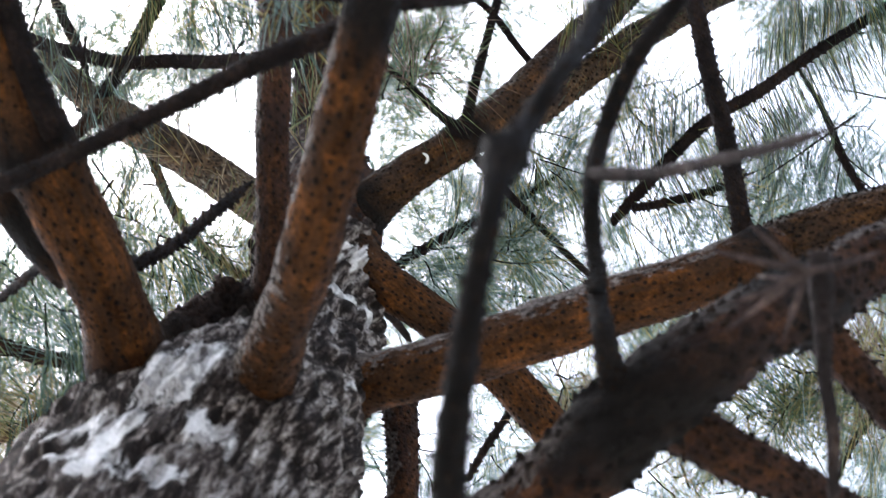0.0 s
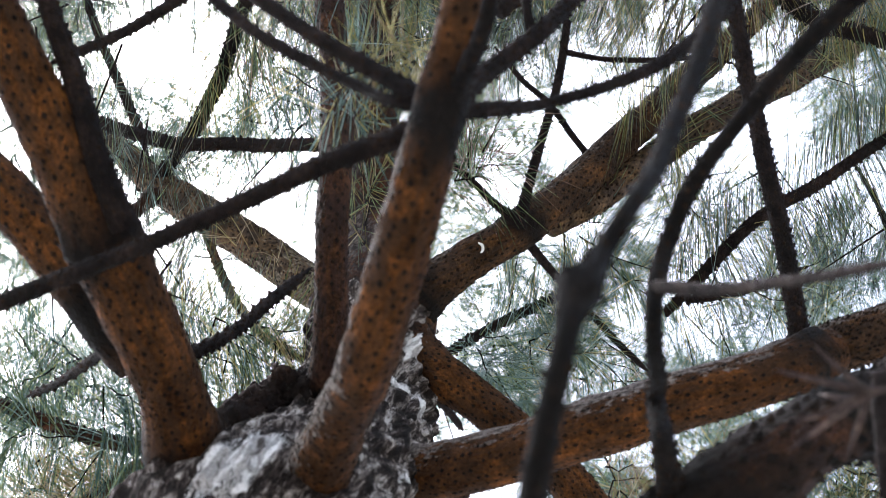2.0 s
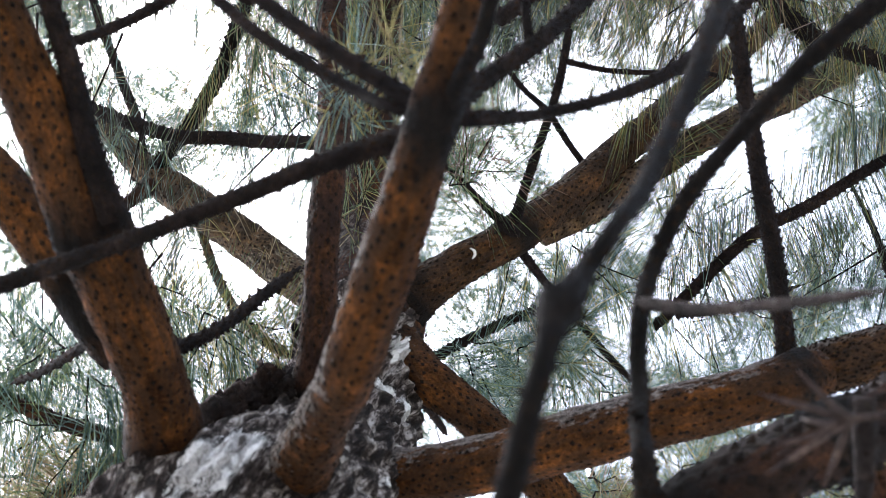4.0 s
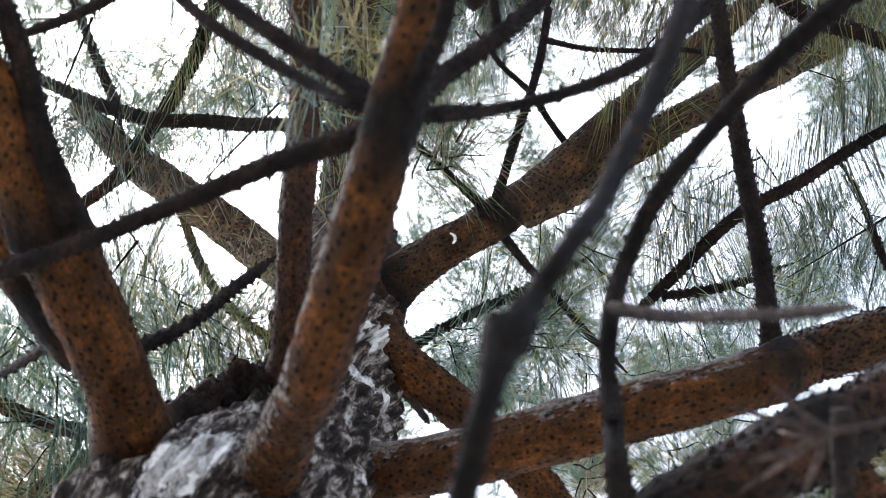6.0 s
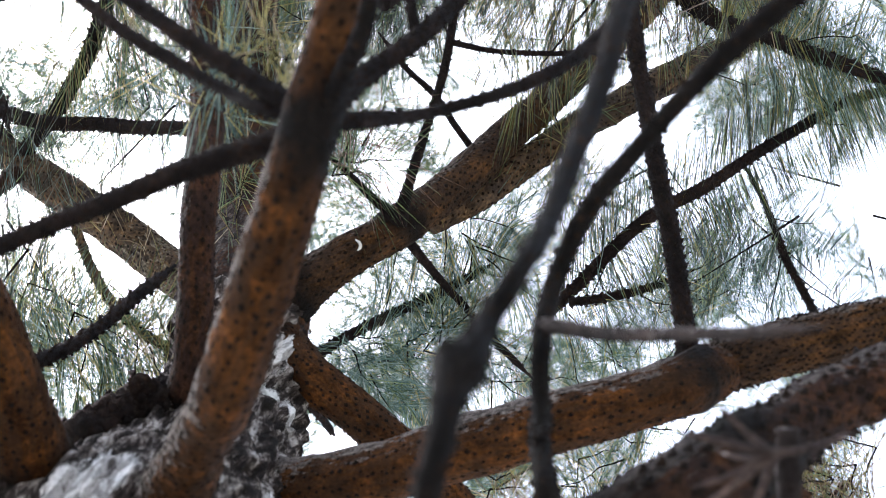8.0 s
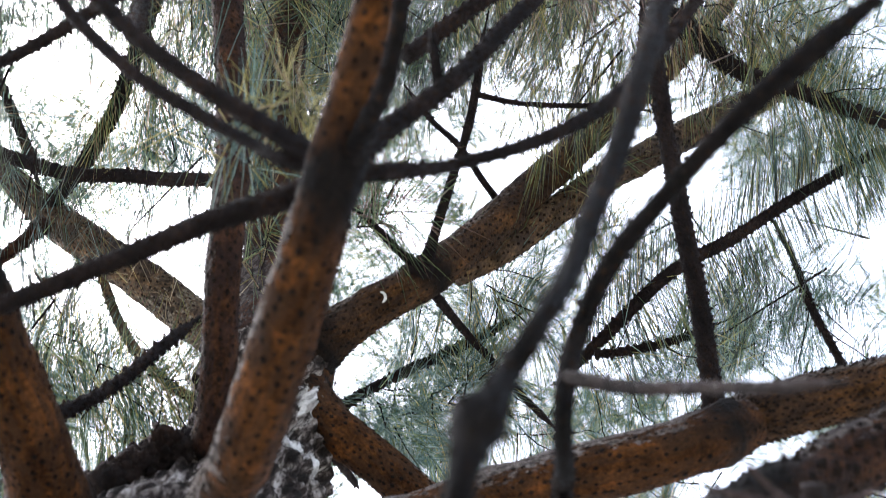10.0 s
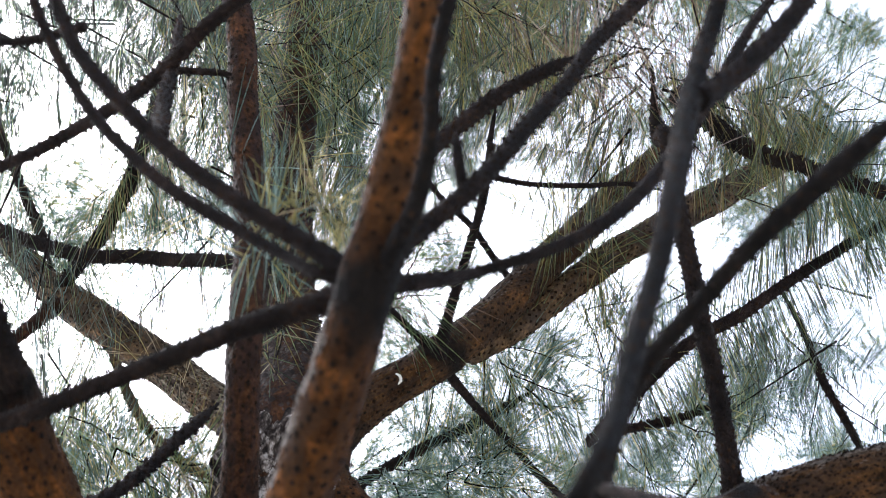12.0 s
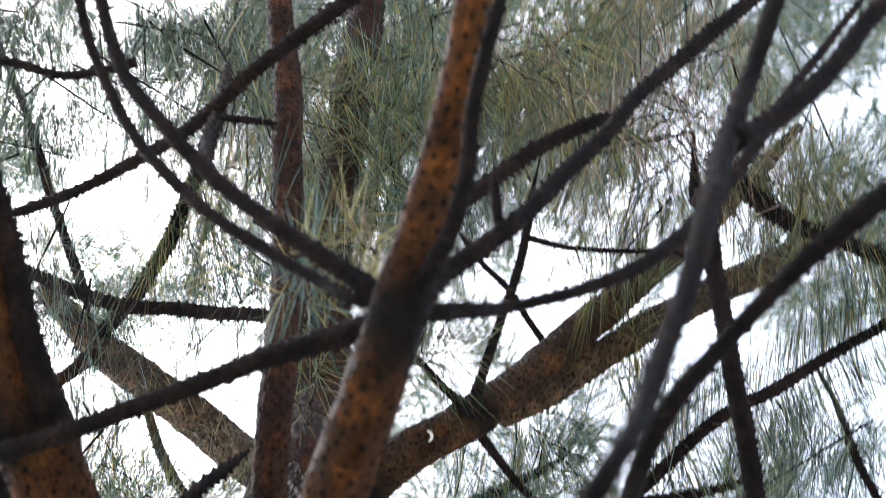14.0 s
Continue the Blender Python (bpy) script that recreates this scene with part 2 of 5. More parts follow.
def frames_along(c):
    """Unit tangents and two sides for every point of a curve, without twisting."""
    tan = np.gradient(c, axis=0)
    tan /= np.linalg.norm(tan, axis=1)[:, None] + 1e-9
    side = np.zeros_like(c)
    s = np.cross(tan[0], (0.3, 0.2, 0.9))
    for i, t in enumerate(tan):
        s = s - t * s.dot(t)
        s /= np.linalg.norm(s) + 1e-9
        side[i] = s
    return tan, side, np.cross(tan, side)


def limb(name, pts, mat, parent, label="", scars=0.0, scar_size=0.004, rough=0.07, bend=0.004, spike=0.7, shaded_whorls=(), flake=0.0, scar_mat=None, seed=1):
    """A tapering, slightly crooked limb with leaf scars as small raised scales in spirals round it."""
    rng = np.random.default_rng(seed)
    mean_r = float(np.mean([q[3] for q in pts]))
    c4 = spline(pts, max(0.008, mean_r * 0.6) if bend else 0.08)
    c, r = c4[:, :3].copy(), c4[:, 3]
    for i, q in enumerate(c if bend else ()):
        c[i] += np.array(noise.noise_vector(Vector(q) * 9 + Vector((seed * 3.1, 0, 0)))) * min(bend, 0.35 * mean_r)
    # mask for dark whorl bark and for the shade painted at limb bases
    dark = np.zeros(len(c))
    for wx, wy, wz, reach in shaded_whorls:
        dark = np.maximum(dark, np.clip(1.35 - np.linalg.norm(c - (wx, wy, wz), axis=1) / reach, 0, 1))
    r = r * (1 + 0.07 * dark)
    if mean_r < 0.012:
        r = r * np.clip((1 - np.linspace(0, 1, len(r))) / 0.12, 0.35, 1)
    tan, sa, sb = frames_along(c)
    plain = mean_r < 0.0125 and not scars and not shaded_whorls and bend == 0
    sides = 6 if plain else 10 if mean_r < 0.006 else 16 if mean_r < 0.018 else 28
    length = np.concatenate([[0], np.cumsum(np.linalg.norm(np.diff(c, axis=0), axis=1))])
    verts, uvs, faces, fm, whorl_shade = [], [], [], [], []
    for i in range(len(c)):
        for k in range(sides + 1):
            a = 2 * math.pi * (k % sides) / sides
            d = sa[i] * math.cos(a) + sb[i] * math.sin(a)
            q = c[i] + d * r[i]
            bump = 0.0 if plain else noise.noise(Vector(q) * 28) * rough + noise.noise(Vector(q) * 85) * rough * 0.8
            if flake and d[2] - 0.3 * d[0] > 0:
                bump += flake * (d[2] - 0.3 * d[0]) * (0.6 + noise.noise(Vector((q[0] * 60, q[1] * 60, q[2] * 60))))
            verts.append(q + d * r[i] * (bump + 0.16 * dark[i] * noise.noise(Vector(q) * 55)))
            uvs.append((2 * math.pi * k / sides * r[i], length[i]))
            whorl_shade.append(min(1.0, max(0.0, dark[i] * 1.5 - 0.3 + 0.9 * noise.noise(Vector(q) * 30))) if dark[i] > 0 else 0.0)
    row = sides + 1
    for i in range(len(c) - 1):
        for k in range(sides):
            faces.append((i * row + k, i * row + k + 1, (i + 1) * row + k + 1, (i + 1) * row + k))
            fm.append(0)
    for i, flip in ((0, True), (len(c) - 1, False)):
        ring = [i * row + k for k in range(sides)]
        faces.append(tuple(reversed(ring)) if flip else tuple(ring))
        fm.append(0)
    if scars > 0:
        at, turn = 0.004, rng.uniform(0, 6)
        while at < length[-1] - 0.004:
            rr = float(np.interp(at, length, r))
            turn += 2.39996 + rng.normal(0, 0.06)
            j = min(int(np.searchsorted(length, at)), len(c) - 1)
            here = np.array([np.interp(at, length, c[:, k]) for k in range(3)])
            d = sa[j] * math.cos(turn) + sb[j] * math.sin(turn)
            w = np.cross(d, tan[j])
            s = scar_size * rng.uniform(0.7, 1.25)
            q = Vector(here + d * rr)
            skin = noise.noise(q * 28) * rough + noise.noise(q * 85) * rough * 0.8 + 0.16 * dark[j] * noise.noise(q * 55)
            foot = here + d * (rr * (1 + skin) + 0.0002)
            n0 = len(verts)
            lift = s * rng.uniform(0.6, 1.35) * spike + 0.0006
            verts += [foot - tan[j] * s, foot + w * s * 0.75, foot + tan[j] * s * 0.9, foot - w * s * 0.75,
                      foot + d * lift + tan[j] * s * rng.uniform(0.1, 0.7)]
            uvs += [(0, at)] * 5
            whorl_shade += [min(1.0, dark[j])] * 5
            for k in range(4):
                faces.append((n0 + k, n0 + (k + 1) % 4, n0 + 4))
                fm.append(1)
            at += scars ** 2 / (2 * math.pi * max(rr, 0.003)) * rng.uniform(0.8, 1.2)
    ob = mesh_object(name, verts, faces, [mat, scar_mat or SCAR], parent, label, uvs=uvs, face_mats=fm)
    if shaded_whorls:
        mask = ob.data.attributes.new("whorl", "FLOAT", "POINT")
        mask.data.foreach_set("value", np.array(whorl_shade, dtype=np.float32))
    return ob


NEEDLES = [0]


def needle_mesh(name, mats, parent, label, roots, ways, lengths, width, droop, rng, mat_share=(1.0,), plain=False):
    """Three-sided needles with one bend each, joined into one mesh."""
    n = len(roots)
    NEEDLES[0] += n
    ways = ways / np.linalg.norm(ways, axis=1)[:, None]
    s = np.cross(ways, rng.normal(size=(n, 3)))
    s /= np.linalg.norm(s, axis=1)[:, None] + 1e-9
    u = np.cross(ways, s)
    sag = np.zeros((n, 3))
    sag[:, 2] = -droop
    sag += rng.normal(0, 0.04, size=(n, 3))
    L = lengths[:, None]
    mid = roots + ways * L * 0.5 + sag * L * 0.2
    tip = roots + ways * L + sag * L * 0.9
    if plain:
        v = np.empty((n, 4, 3))
        for k in range(3):
            a = 2 * math.pi * k / 3
            v[:, k] = roots + (s * math.cos(a) + u * math.sin(a)) * width * 0.55
        v[:, 3] = tip
        base = np.array([(0, 1, 3), (1, 2, 3), (2, 0, 3)])
        return join_needles(name, mats, parent, label, v, base, rng, mat_share)
    v = np.empty((n, 7, 3))
    for k in range(3):
        a = 2 * math.pi * k / 3
        d = s * math.cos(a) + u * math.sin(a)
        v[:, k] = roots + d * width * 0.4
        v[:, 3 + k] = mid + d * width * 0.5
    v[:, 6] = tip
    base = np.array([(0, 1, 4), (0, 4, 3), (1, 2, 5), (1, 5, 4), (2, 0, 3), (2, 3, 5), (3, 4, 6), (4, 5, 6), (5, 3, 6)])
    return join_needles(name, mats, parent, label, v, base, rng, mat_share)


def join_needles(name, mats, parent, label, v, base, rng, mat_share):
    n, per = v.shape[:2]
    tri = (base[None] + per * np.arange(n)[:, None, None]).reshape(-1, 3)
    me = bpy.data.meshes.new(name)
    me.vertices.add(per * n)
    me.vertices.foreach_set("co", v.astype(np.float32).ravel())
    me.loops.add(len(tri) * 3)
    me.loops.foreach_set("vertex_index", tri.astype(np.int32).ravel())
    me.polygons.add(len(tri))
    me.polygons.foreach_set("loop_start", np.arange(0, len(tri) * 3, 3, dtype=np.int32))
    for mat in mats:
        me.materials.append(mat)
    pick = rng.choice(len(mats), size=n, p=mat_share) if len(mats) > 1 else np.zeros(n, dtype=int)
    me.polygons.foreach_set("material_index", np.repeat(pick, len(base)).astype(np.int32))
    me.update(calc_edges=True)
    ob = new(name, me)
    ob.parent = parent
    return tagged(ob, label, kind="stuff")


def brush(axis, count, reach, spread, rng, comb=0.0, comb_way=(0, 0, 1)):
    """Roots, ways and lengths of needles set all round a shoot's axis (points in order)."""
    k = rng.uniform(0, 1, count) ** 0.8 * (len(axis) - 1)
    i = np.minimum(k.astype(int), len(axis) - 2)
    fr = (k - i)[:, None]
    roots = axis[i] * (1 - fr) + axis[i + 1] * fr
    tan = axis[i + 1] - axis[i]
    tan /= np.linalg.norm(tan, axis=1)[:, None] + 1e-9
    out = np.cross(tan, rng.normal(size=(count, 3)))
    out /= np.linalg.norm(out, axis=1)[:, None] + 1e-9
    if comb:
        lean = np.asarray(comb_way, dtype=float)
        sign = np.where(out @ lean >= 0, 1.0, -1.0)[:, None]
        out = out * (1 - comb) + sign * lean * comb
        out /= np.linalg.norm(out, axis=1)[:, None] + 1e-9
    tipward = (k / (len(axis) - 1))[:, None]
    way = tan * (0.35 + 0.6 * tipward ** 3 + rng.normal(0, 0.12, (count, 1))) + out * spread
    return roots, way, reach * rng.uniform(0.7, 1.1, count)


def foliage(parent, pts, mats, share, shoots=6, shoot=0.16, per=110, reach=0.085, spread=0.75, along=0, along_from=0.2,
            lift=0.35, droop=0.12, width=0.0012, start=0.25, seed=1, label="", sprig=True, plain=False, thick=0.45, comb=0.45, comb_way=(-0.12, -0.85, 0.5)):
    """Leafy side shoots along a bough: thin sprigs and one joined mesh of needles."""
    rng = np.random.default_rng(seed)
    if not plain:
        per, reach, droop = int(per * thick), reach * 1.45, droop * 0.7
    c = spline(pts, 0.03)[:, :3]
    tan, sa, sb = frames_along(c)
    R, Wy, L = [], [], []
    sv, sf = [], []
    for s in range(shoots + 1):
        last = s == shoots
        f = 1.0 if last else start + (1 - start) * (s + rng.uniform(0.1, 0.9)) / max(shoots, 1)
        i = min(int(f * (len(c) - 1)), len(c) - 1)
        a = s * 2.4 + rng.uniform(-0.6, 0.6)
        d = tan[i] * 0.8 + (sa[i] * math.cos(a) + sb[i] * math.sin(a)) * (0.25 if last else 0.9)
        d = d + np.array((0, 0, lift))
        d /= np.linalg.norm(d)
        ln = shoot * rng.uniform(0.6, 1.2)
        k = np.linspace(0, 1, 6)[:, None]
        axis = c[i] + d * ln * k + np.array((0, 0, 0.25 * ln)) * k * k * lift + rng.normal(0, 0.004, (6, 3)) * k
        q = brush(axis, int(per * rng.uniform(0.7, 1.2)), reach, spread, rng, comb, comb_way)
        R.append(q[0]), Wy.append(q[1]), L.append(q[2])
        if sprig:
            stem = axis[[0, 3, 5]] if plain else axis
            m, sd = len(stem), 3 if plain else 5
            t2, a2, b2 = frames_along(stem)
            n0 = len(sv)
            for j in range(m):
                rad = (0.0006 if plain else 0.0013) * (1 - 0.5 * j / (m - 1))
                for g in range(sd):
                    an = 2 * math.pi * g / sd
                    sv.append(stem[j] + (a2[j] * math.cos(an) + b2[j] * math.sin(an)) * rad)
            for j in range(m - 1):
                for g in range(sd):
                    sf.append((n0 + j * sd + g, n0 + j * sd + (g + 1) % sd, n0 + j * sd + sd + (g + 1) % sd, n0 + j * sd + sd + g))
            sf.append(tuple(n0 + (m - 1) * sd + g for g in range(sd)))
    if along:
        i0 = int(along_from * (len(c) - 1))
        q = brush(c[i0:], along, reach, spread, rng, comb, comb_way)
        R.append(q[0]), Wy.append(q[1]), L.append(q[2])
    needle_mesh("needles", mats, parent, label, np.vstack(R), np.vstack(Wy), np.concatenate(L), width, droop, rng, share, plain)
    if sprig and sv:
        mesh_object("sprig", sv, sf, [TWIG_BARK], parent, kind="stuff", uvs=[(q[0], q[2]) for q in sv])


# ---- ground, out of view, made pale to throw light up under the limbs ----
gv, gf = [], []
rings = [0.0, 0.6, 1.2, 2, 3, 4.5, 7, 11, 18, 30, 60, 140, 400, 1500]
for i, rad in enumerate(rings):
    for k in range(48):
        a = 2 * math.pi * k / 48
        x, y = rad * math.cos(a), rad * math.sin(a)
        gv.append((x, y, 0.05 * noise.noise(Vector((x * 0.7, y * 0.7, 0))) * min(1, 20 / (rad + 1)) - 0.02))
for i in range(len(rings) - 1):
    for k in range(48):
        gf.append((i * 48 + k, (i + 1) * 48 + k, (i + 1) * 48 + (k + 1) % 48, i * 48 + (k + 1) % 48))
mesh_object("ground", gv, gf, [GROUND], None, "unseen ground, kept pale to throw light up under the pine", "structure")

# ---- the pine ----
pine = tagged(new("pine_tree"), "old pine tree with flaking grey bark and orange limbs", "tree")
pine.location = (0, 0, 0)


# where the outer bark has flaked to pale grey: place and reach
FLAKED = [(-0.283, 0.869, 2.757, 0.020), (-0.283, 0.861, 2.705, 0.026), (-0.261, 0.854, 2.664, 0.022), (-0.175, 0.896, 2.743, 0.025), (-0.216, 0.864, 2.647, 0.023), (-0.087, 1.018, 2.995, 0.018), (-0.067, 1.077, 3.100, 0.019), (-0.100, 0.996, 3.030, 0.013), (-0.079, 1.100, 3.042, 0.015), (-0.046, 1.099, 3.439, 0.023), (-0.066, 1.083, 3.312, 0.027), (-0.045, 1.115, 3.306, 0.019), (-0.076, 1.076, 3.417, 0.020), (-0.325, 0.882, 2.750, 0.018), (-0.226, 0.875, 2.822, 0.027), (-0.207, 0.877, 2.844, 0.027), (-0.188, 0.889, 2.871, 0.027), (-0.253, 0.865, 2.760, 0.027)]


def trunk(pts):
    """The leaning stem with fissured plates: the surface itself is raised and cut."""
    c4 = spline(pts, 0.007)
    c, r = c4[:, :3], c4[:, 3]
    tan, sa, sb = frames_along(c)
    length = np.concatenate([[0], np.cumsum(np.linalg.norm(np.diff(c, axis=0), axis=1))])
    sides = 150
    verts, uvs, faces, bare = [], [], [], []
    spots = np.array(FLAKED)
    lean = Vector((0.21, 0.26, 0.94)).normalized()
    grains = []
    for i in range(len(c)):
        fine = 2.2 < c[i][2] < 4.2
        for k in range(sides + 1):
            a = 2 * math.pi * (k % sides) / sides
            d = sa[i] * math.cos(a) + sb[i] * math.sin(a)
            q = c[i] + d * r[i]
            v = Vector(q) - lean * lean.dot(Vector(q)) * 0.8
            grains.append(v)
            swell = noise.noise(Vector(q) * 6) * 0.013 * min(1, r[i] / 0.1)
            plates = 0.0
            if fine:
                near = noise.voronoi(v * 36 + noise.noise_vector(Vector(q) * 25) * 0.4)[0]
                gap = near[1] - near[0]
                plates = min(gap, 0.35) * 0.034 + noise.noise(v * 75) * 0.006
            verts.append(q + d * (swell + plates))
            if fine:
                ragged = noise.noise(v * 45) + 0.6 * noise.noise(v * 110)
                bare.append(float(np.max(1.15 - np.linalg.norm(spots[:, :3] - q, axis=1) / spots[:, 3])) + 0.55 * ragged)
            else:
                bare.append(0.4 * noise.noise(v * 9))
            uvs.append((2 * math.pi * k / sides * r[i], length[i]))
    row = sides + 1
    for i in range(len(c) - 1):
        for k in range(sides):
            faces.append((i * row + k, i * row + k + 1, (i + 1) * row + k + 1, (i + 1) * row + k))
    ob = mesh_object("trunk", verts, faces, [TRUNK_BARK], pine, "grey-white flaking bark with dark fissures", uvs=uvs)
    mask = ob.data.attributes.new("bare", "FLOAT", "POINT")
    mask.data.foreach_set("value", np.clip(np.array(bare, dtype=np.float32) * 0.5 + 0.5, 0, 1))
    run = ob.data.attributes.new("grain", "FLOAT_VECTOR", "POINT")
    run.data.foreach_set("vector", np.array(grains, dtype=np.float32).ravel())
    return ob


trunk([(-0.420, 0.620, -0.100, 0.2700), (-0.400, 0.660, 0.500, 0.2300), (-0.370, 0.700, 1.300, 0.1900), (-0.240, 1.035, 2.690, 0.1740), (-0.202, 1.033, 2.838, 0.1550), (-0.168, 1.085, 3.054, 0.1200), (-0.123, 1.172, 3.355, 0.0922), (-0.119, 1.148, 3.520, 0.0850), (-0.116, 1.142, 3.590, 0.0600)])
limb("leader", [(-0.120, 1.155, 3.440, 0.0760), (-0.117, 1.142, 3.580, 0.0940), (-0.109, 1.139, 3.720, 0.0800), (-0.118, 1.120, 3.850, 0.0540), (-0.122, 1.054, 3.984, 0.0380), (-0.128, 0.941, 4.214, 0.0362), (-0.117, 0.807, 4.456, 0.0350), (-0.102, 0.692, 4.743, 0.0340), (-0.100, 0.461, 5.319, 0.0288)], BARK_DULL, pine, "dark brown upper stem among needles", scars=0.017, scar_size=0.0075, spike=0.5, flake=0.1, scar_mat=LICHEN_BARK, seed=2)

# limbs of the lower whorl
limb_a = limb("limb", [(-0.266, 1.145, 3.017, 0.0410), (-0.275, 1.006, 2.955, 0.0429), (-0.274, 0.910, 2.915, 0.0406), (-0.277, 0.833, 2.899, 0.0337), (-0.298, 0.729, 2.878, 0.0340), (-0.332, 0.630, 2.889, 0.0343), (-0.374, 0.529, 2.906, 0.0279), (-0.416, 0.431, 2.931, 0.0239), (-0.457, 0.330, 2.955, 0.0209)], BARK, pine, "thick orange-brown limb with dark leaf scars", scars=0.0125, scar_size=0.0036, spike=0.25, shaded_whorls=[(-0.320, 0.640, 2.876, 0.042), (-0.274, 0.926, 2.929, 0.050), (-0.251, 0.991, 2.936, 0.090)], flake=0.15, seed=3)
limb_a2 = limb("limb", [(-0.310, 0.804, 2.923, 0.0292), (-0.349, 0.756, 2.932, 0.0288), (-0.400, 0.701, 2.964, 0.0274), (-0.455, 0.644, 2.995, 0.0261), (-0.521, 0.595, 3.041, 0.0236)], BARK, pine, "orange-brown limb with dark leaf scars", scars=0.0125, scar_size=0.0036, spike=0.25, shaded_whorls=[(-0.338, 0.763, 2.928, 0.050)], flake=0.15, seed=4)
limb_b = limb("limb", [(-0.189, 1.114, 2.996, 0.0520), (-0.164, 1.020, 2.945, 0.0430), (-0.131, 0.900, 2.863, 0.0330), (-0.099, 0.778, 2.767, 0.0253), (-0.070, 0.663, 2.684, 0.0239), (-0.039, 0.561, 2.670, 0.0236), (-0.018, 0.479, 2.660, 0.0215), (-0.005, 0.435, 2.667, 0.0191), (0.001, 0.405, 2.675, 0.0175), (0.016, 0.336, 2.708, 0.0148), (0.026, 0.285, 2.733, 0.0133), (0.040, 0.194, 2.779, 0.0139)], BARK, pine, "orange-brown limb rising past a dark branch whorl", scars=0.0125, scar_size=0.0036, spike=0.25, shaded_whorls=[(-0.005, 0.435, 2.667, 0.036), (-0.170, 1.040, 2.955, 0.170)], flake=0.12, seed=5)
limb_c = limb("limb", [(-0.157, 1.070, 3.135, 0.0451), (-0.149, 1.012, 3.136, 0.0288), (-0.141, 0.936, 3.145, 0.0213), (-0.139, 0.853, 3.206, 0.0198), (-0.136, 0.776, 3.288, 0.0204), (-0.140, 0.752, 3.381, 0.0209), (-0.154, 0.675, 3.538, 0.0199), (-0.173, 0.580, 3.707, 0.0193), (-0.205, 0.471, 3.885, 0.0178), (-0.239, 0.350, 4.125, 0.0156)], BARK_DULL, pine, "slender upright reddish-brown limb", scars=0.0125, scar_size=0.0036, spike=0.25, shaded_whorls=[(-0.149, 1.012, 3.136, 0.050)], flake=0.1, seed=6)
limb_d = limb("limb", [(-0.142, 1.227, 3.257, 0.0834), (-0.077, 1.131, 3.158, 0.0481), (-0.024, 1.078, 3.104, 0.0334), (0.074, 1.021, 3.065, 0.0329), (0.189, 0.967, 3.045, 0.0330), (0.290, 0.930, 3.047, 0.0312), (0.371, 0.902, 3.051, 0.0300), (0.408, 0.904, 3.078, 0.0296), (0.428, 0.905, 3.094, 0.0270)], BARK, pine, "long level orange-brown limb with pale ridged top", scars=0.0125, scar_size=0.0036, spike=0.25, shaded_whorls=[(0.392, 0.903, 3.066, 0.028), (-0.108, 1.183, 3.213, 0.100)], flake=0.22, seed=7)
limb("limb_end", [(0.385, 0.908, 3.066, 0.0200), (0.406, 0.908, 3.084, 0.0294), (0.440, 0.909, 3.107, 0.0303), (0.502, 0.890, 3.112, 0.0306), (0.610, 0.852, 3.107, 0.0303), (0.747, 0.791, 3.091, 0.0272)], BARK_BROWN, limb_d, "brown scaly end of the limb in rows", scars=0.0072, scar_size=0.0027, spike=0.7, scar_mat=SCAR, seed=107)
limb_f = limb("limb", [(-0.108, 1.161, 3.614, 0.0355), (-0.063, 1.134, 3.499, 0.0381), (-0.015, 1.136, 3.423, 0.0313), (0.044, 1.161, 3.380, 0.0287), (0.108, 1.192, 3.330, 0.0295), (0.171, 1.239, 3.282, 0.0290), (0.221, 1.275, 3.205, 0.0274)], BARK, pine, "orange-brown limb slanting away behind another", scars=0.0122, scar_size=0.0036, spike=0.35, shaded_whorls=[(-0.067, 1.129, 3.500, 0.050)], flake=0.1, seed=8)
limb_s = limb("limb", [(-0.084, 1.145, 3.562, 0.0433), (-0.038, 1.101, 3.586, 0.0354), (0.033, 1.061, 3.618, 0.0297), (0.109, 1.027, 3.659, 0.0282), (0.201, 1.013, 3.779, 0.0286), (0.283, 0.996, 3.902, 0.0282), (0.370, 0.973, 4.027, 0.0265), (0.463, 0.947, 4.155, 0.0249), (0.550, 0.918, 4.270, 0.0200), (0.660, 0.882, 4.440, 0.0150), (0.760, 0.845, 4.600, 0.0080)], BARK_BROWN, pine, "brown scaly limb rising at a slant", scars=0.0122, scar_size=0.0036, spike=0.35, shaded_whorls=[(0.104, 1.024, 3.649, 0.030), (-0.051, 1.116, 3.578, 0.050)], flake=0.08, seed=9)
limb_s2 = limb("limb", [(0.156, 1.072, 3.745, 0.0177), (0.239, 1.057, 3.818, 0.0226), (0.345, 1.026, 3.925, 0.0246), (0.468, 0.992, 4.022, 0.0247), (0.581, 0.980, 4.130, 0.0265), (0.710, 0.972, 4.257, 0.0244), (0.852, 0.950, 4.415, 0.0223)], BARK_SCALY, pine, "pale tan limb beside the slanting one", scars=0.0122, scar_size=0.0036, spike=0.35, seed=10)
limb_e = limb("limb", [(-0.138, 1.249, 3.767, 0.0366), (-0.243, 1.268, 3.927, 0.0359), (-0.370, 1.272, 4.095, 0.0358), (-0.509, 1.274, 4.264, 0.0356), (-0.599, 1.268, 4.380, 0.0290), (-0.705, 1.238, 4.509, 0.0230)], BARK_SCALY, pine, "tan scaly limb with drooping pale needles", scars=0.0125, scar_size=0.0036, spike=0.25, seed=11)
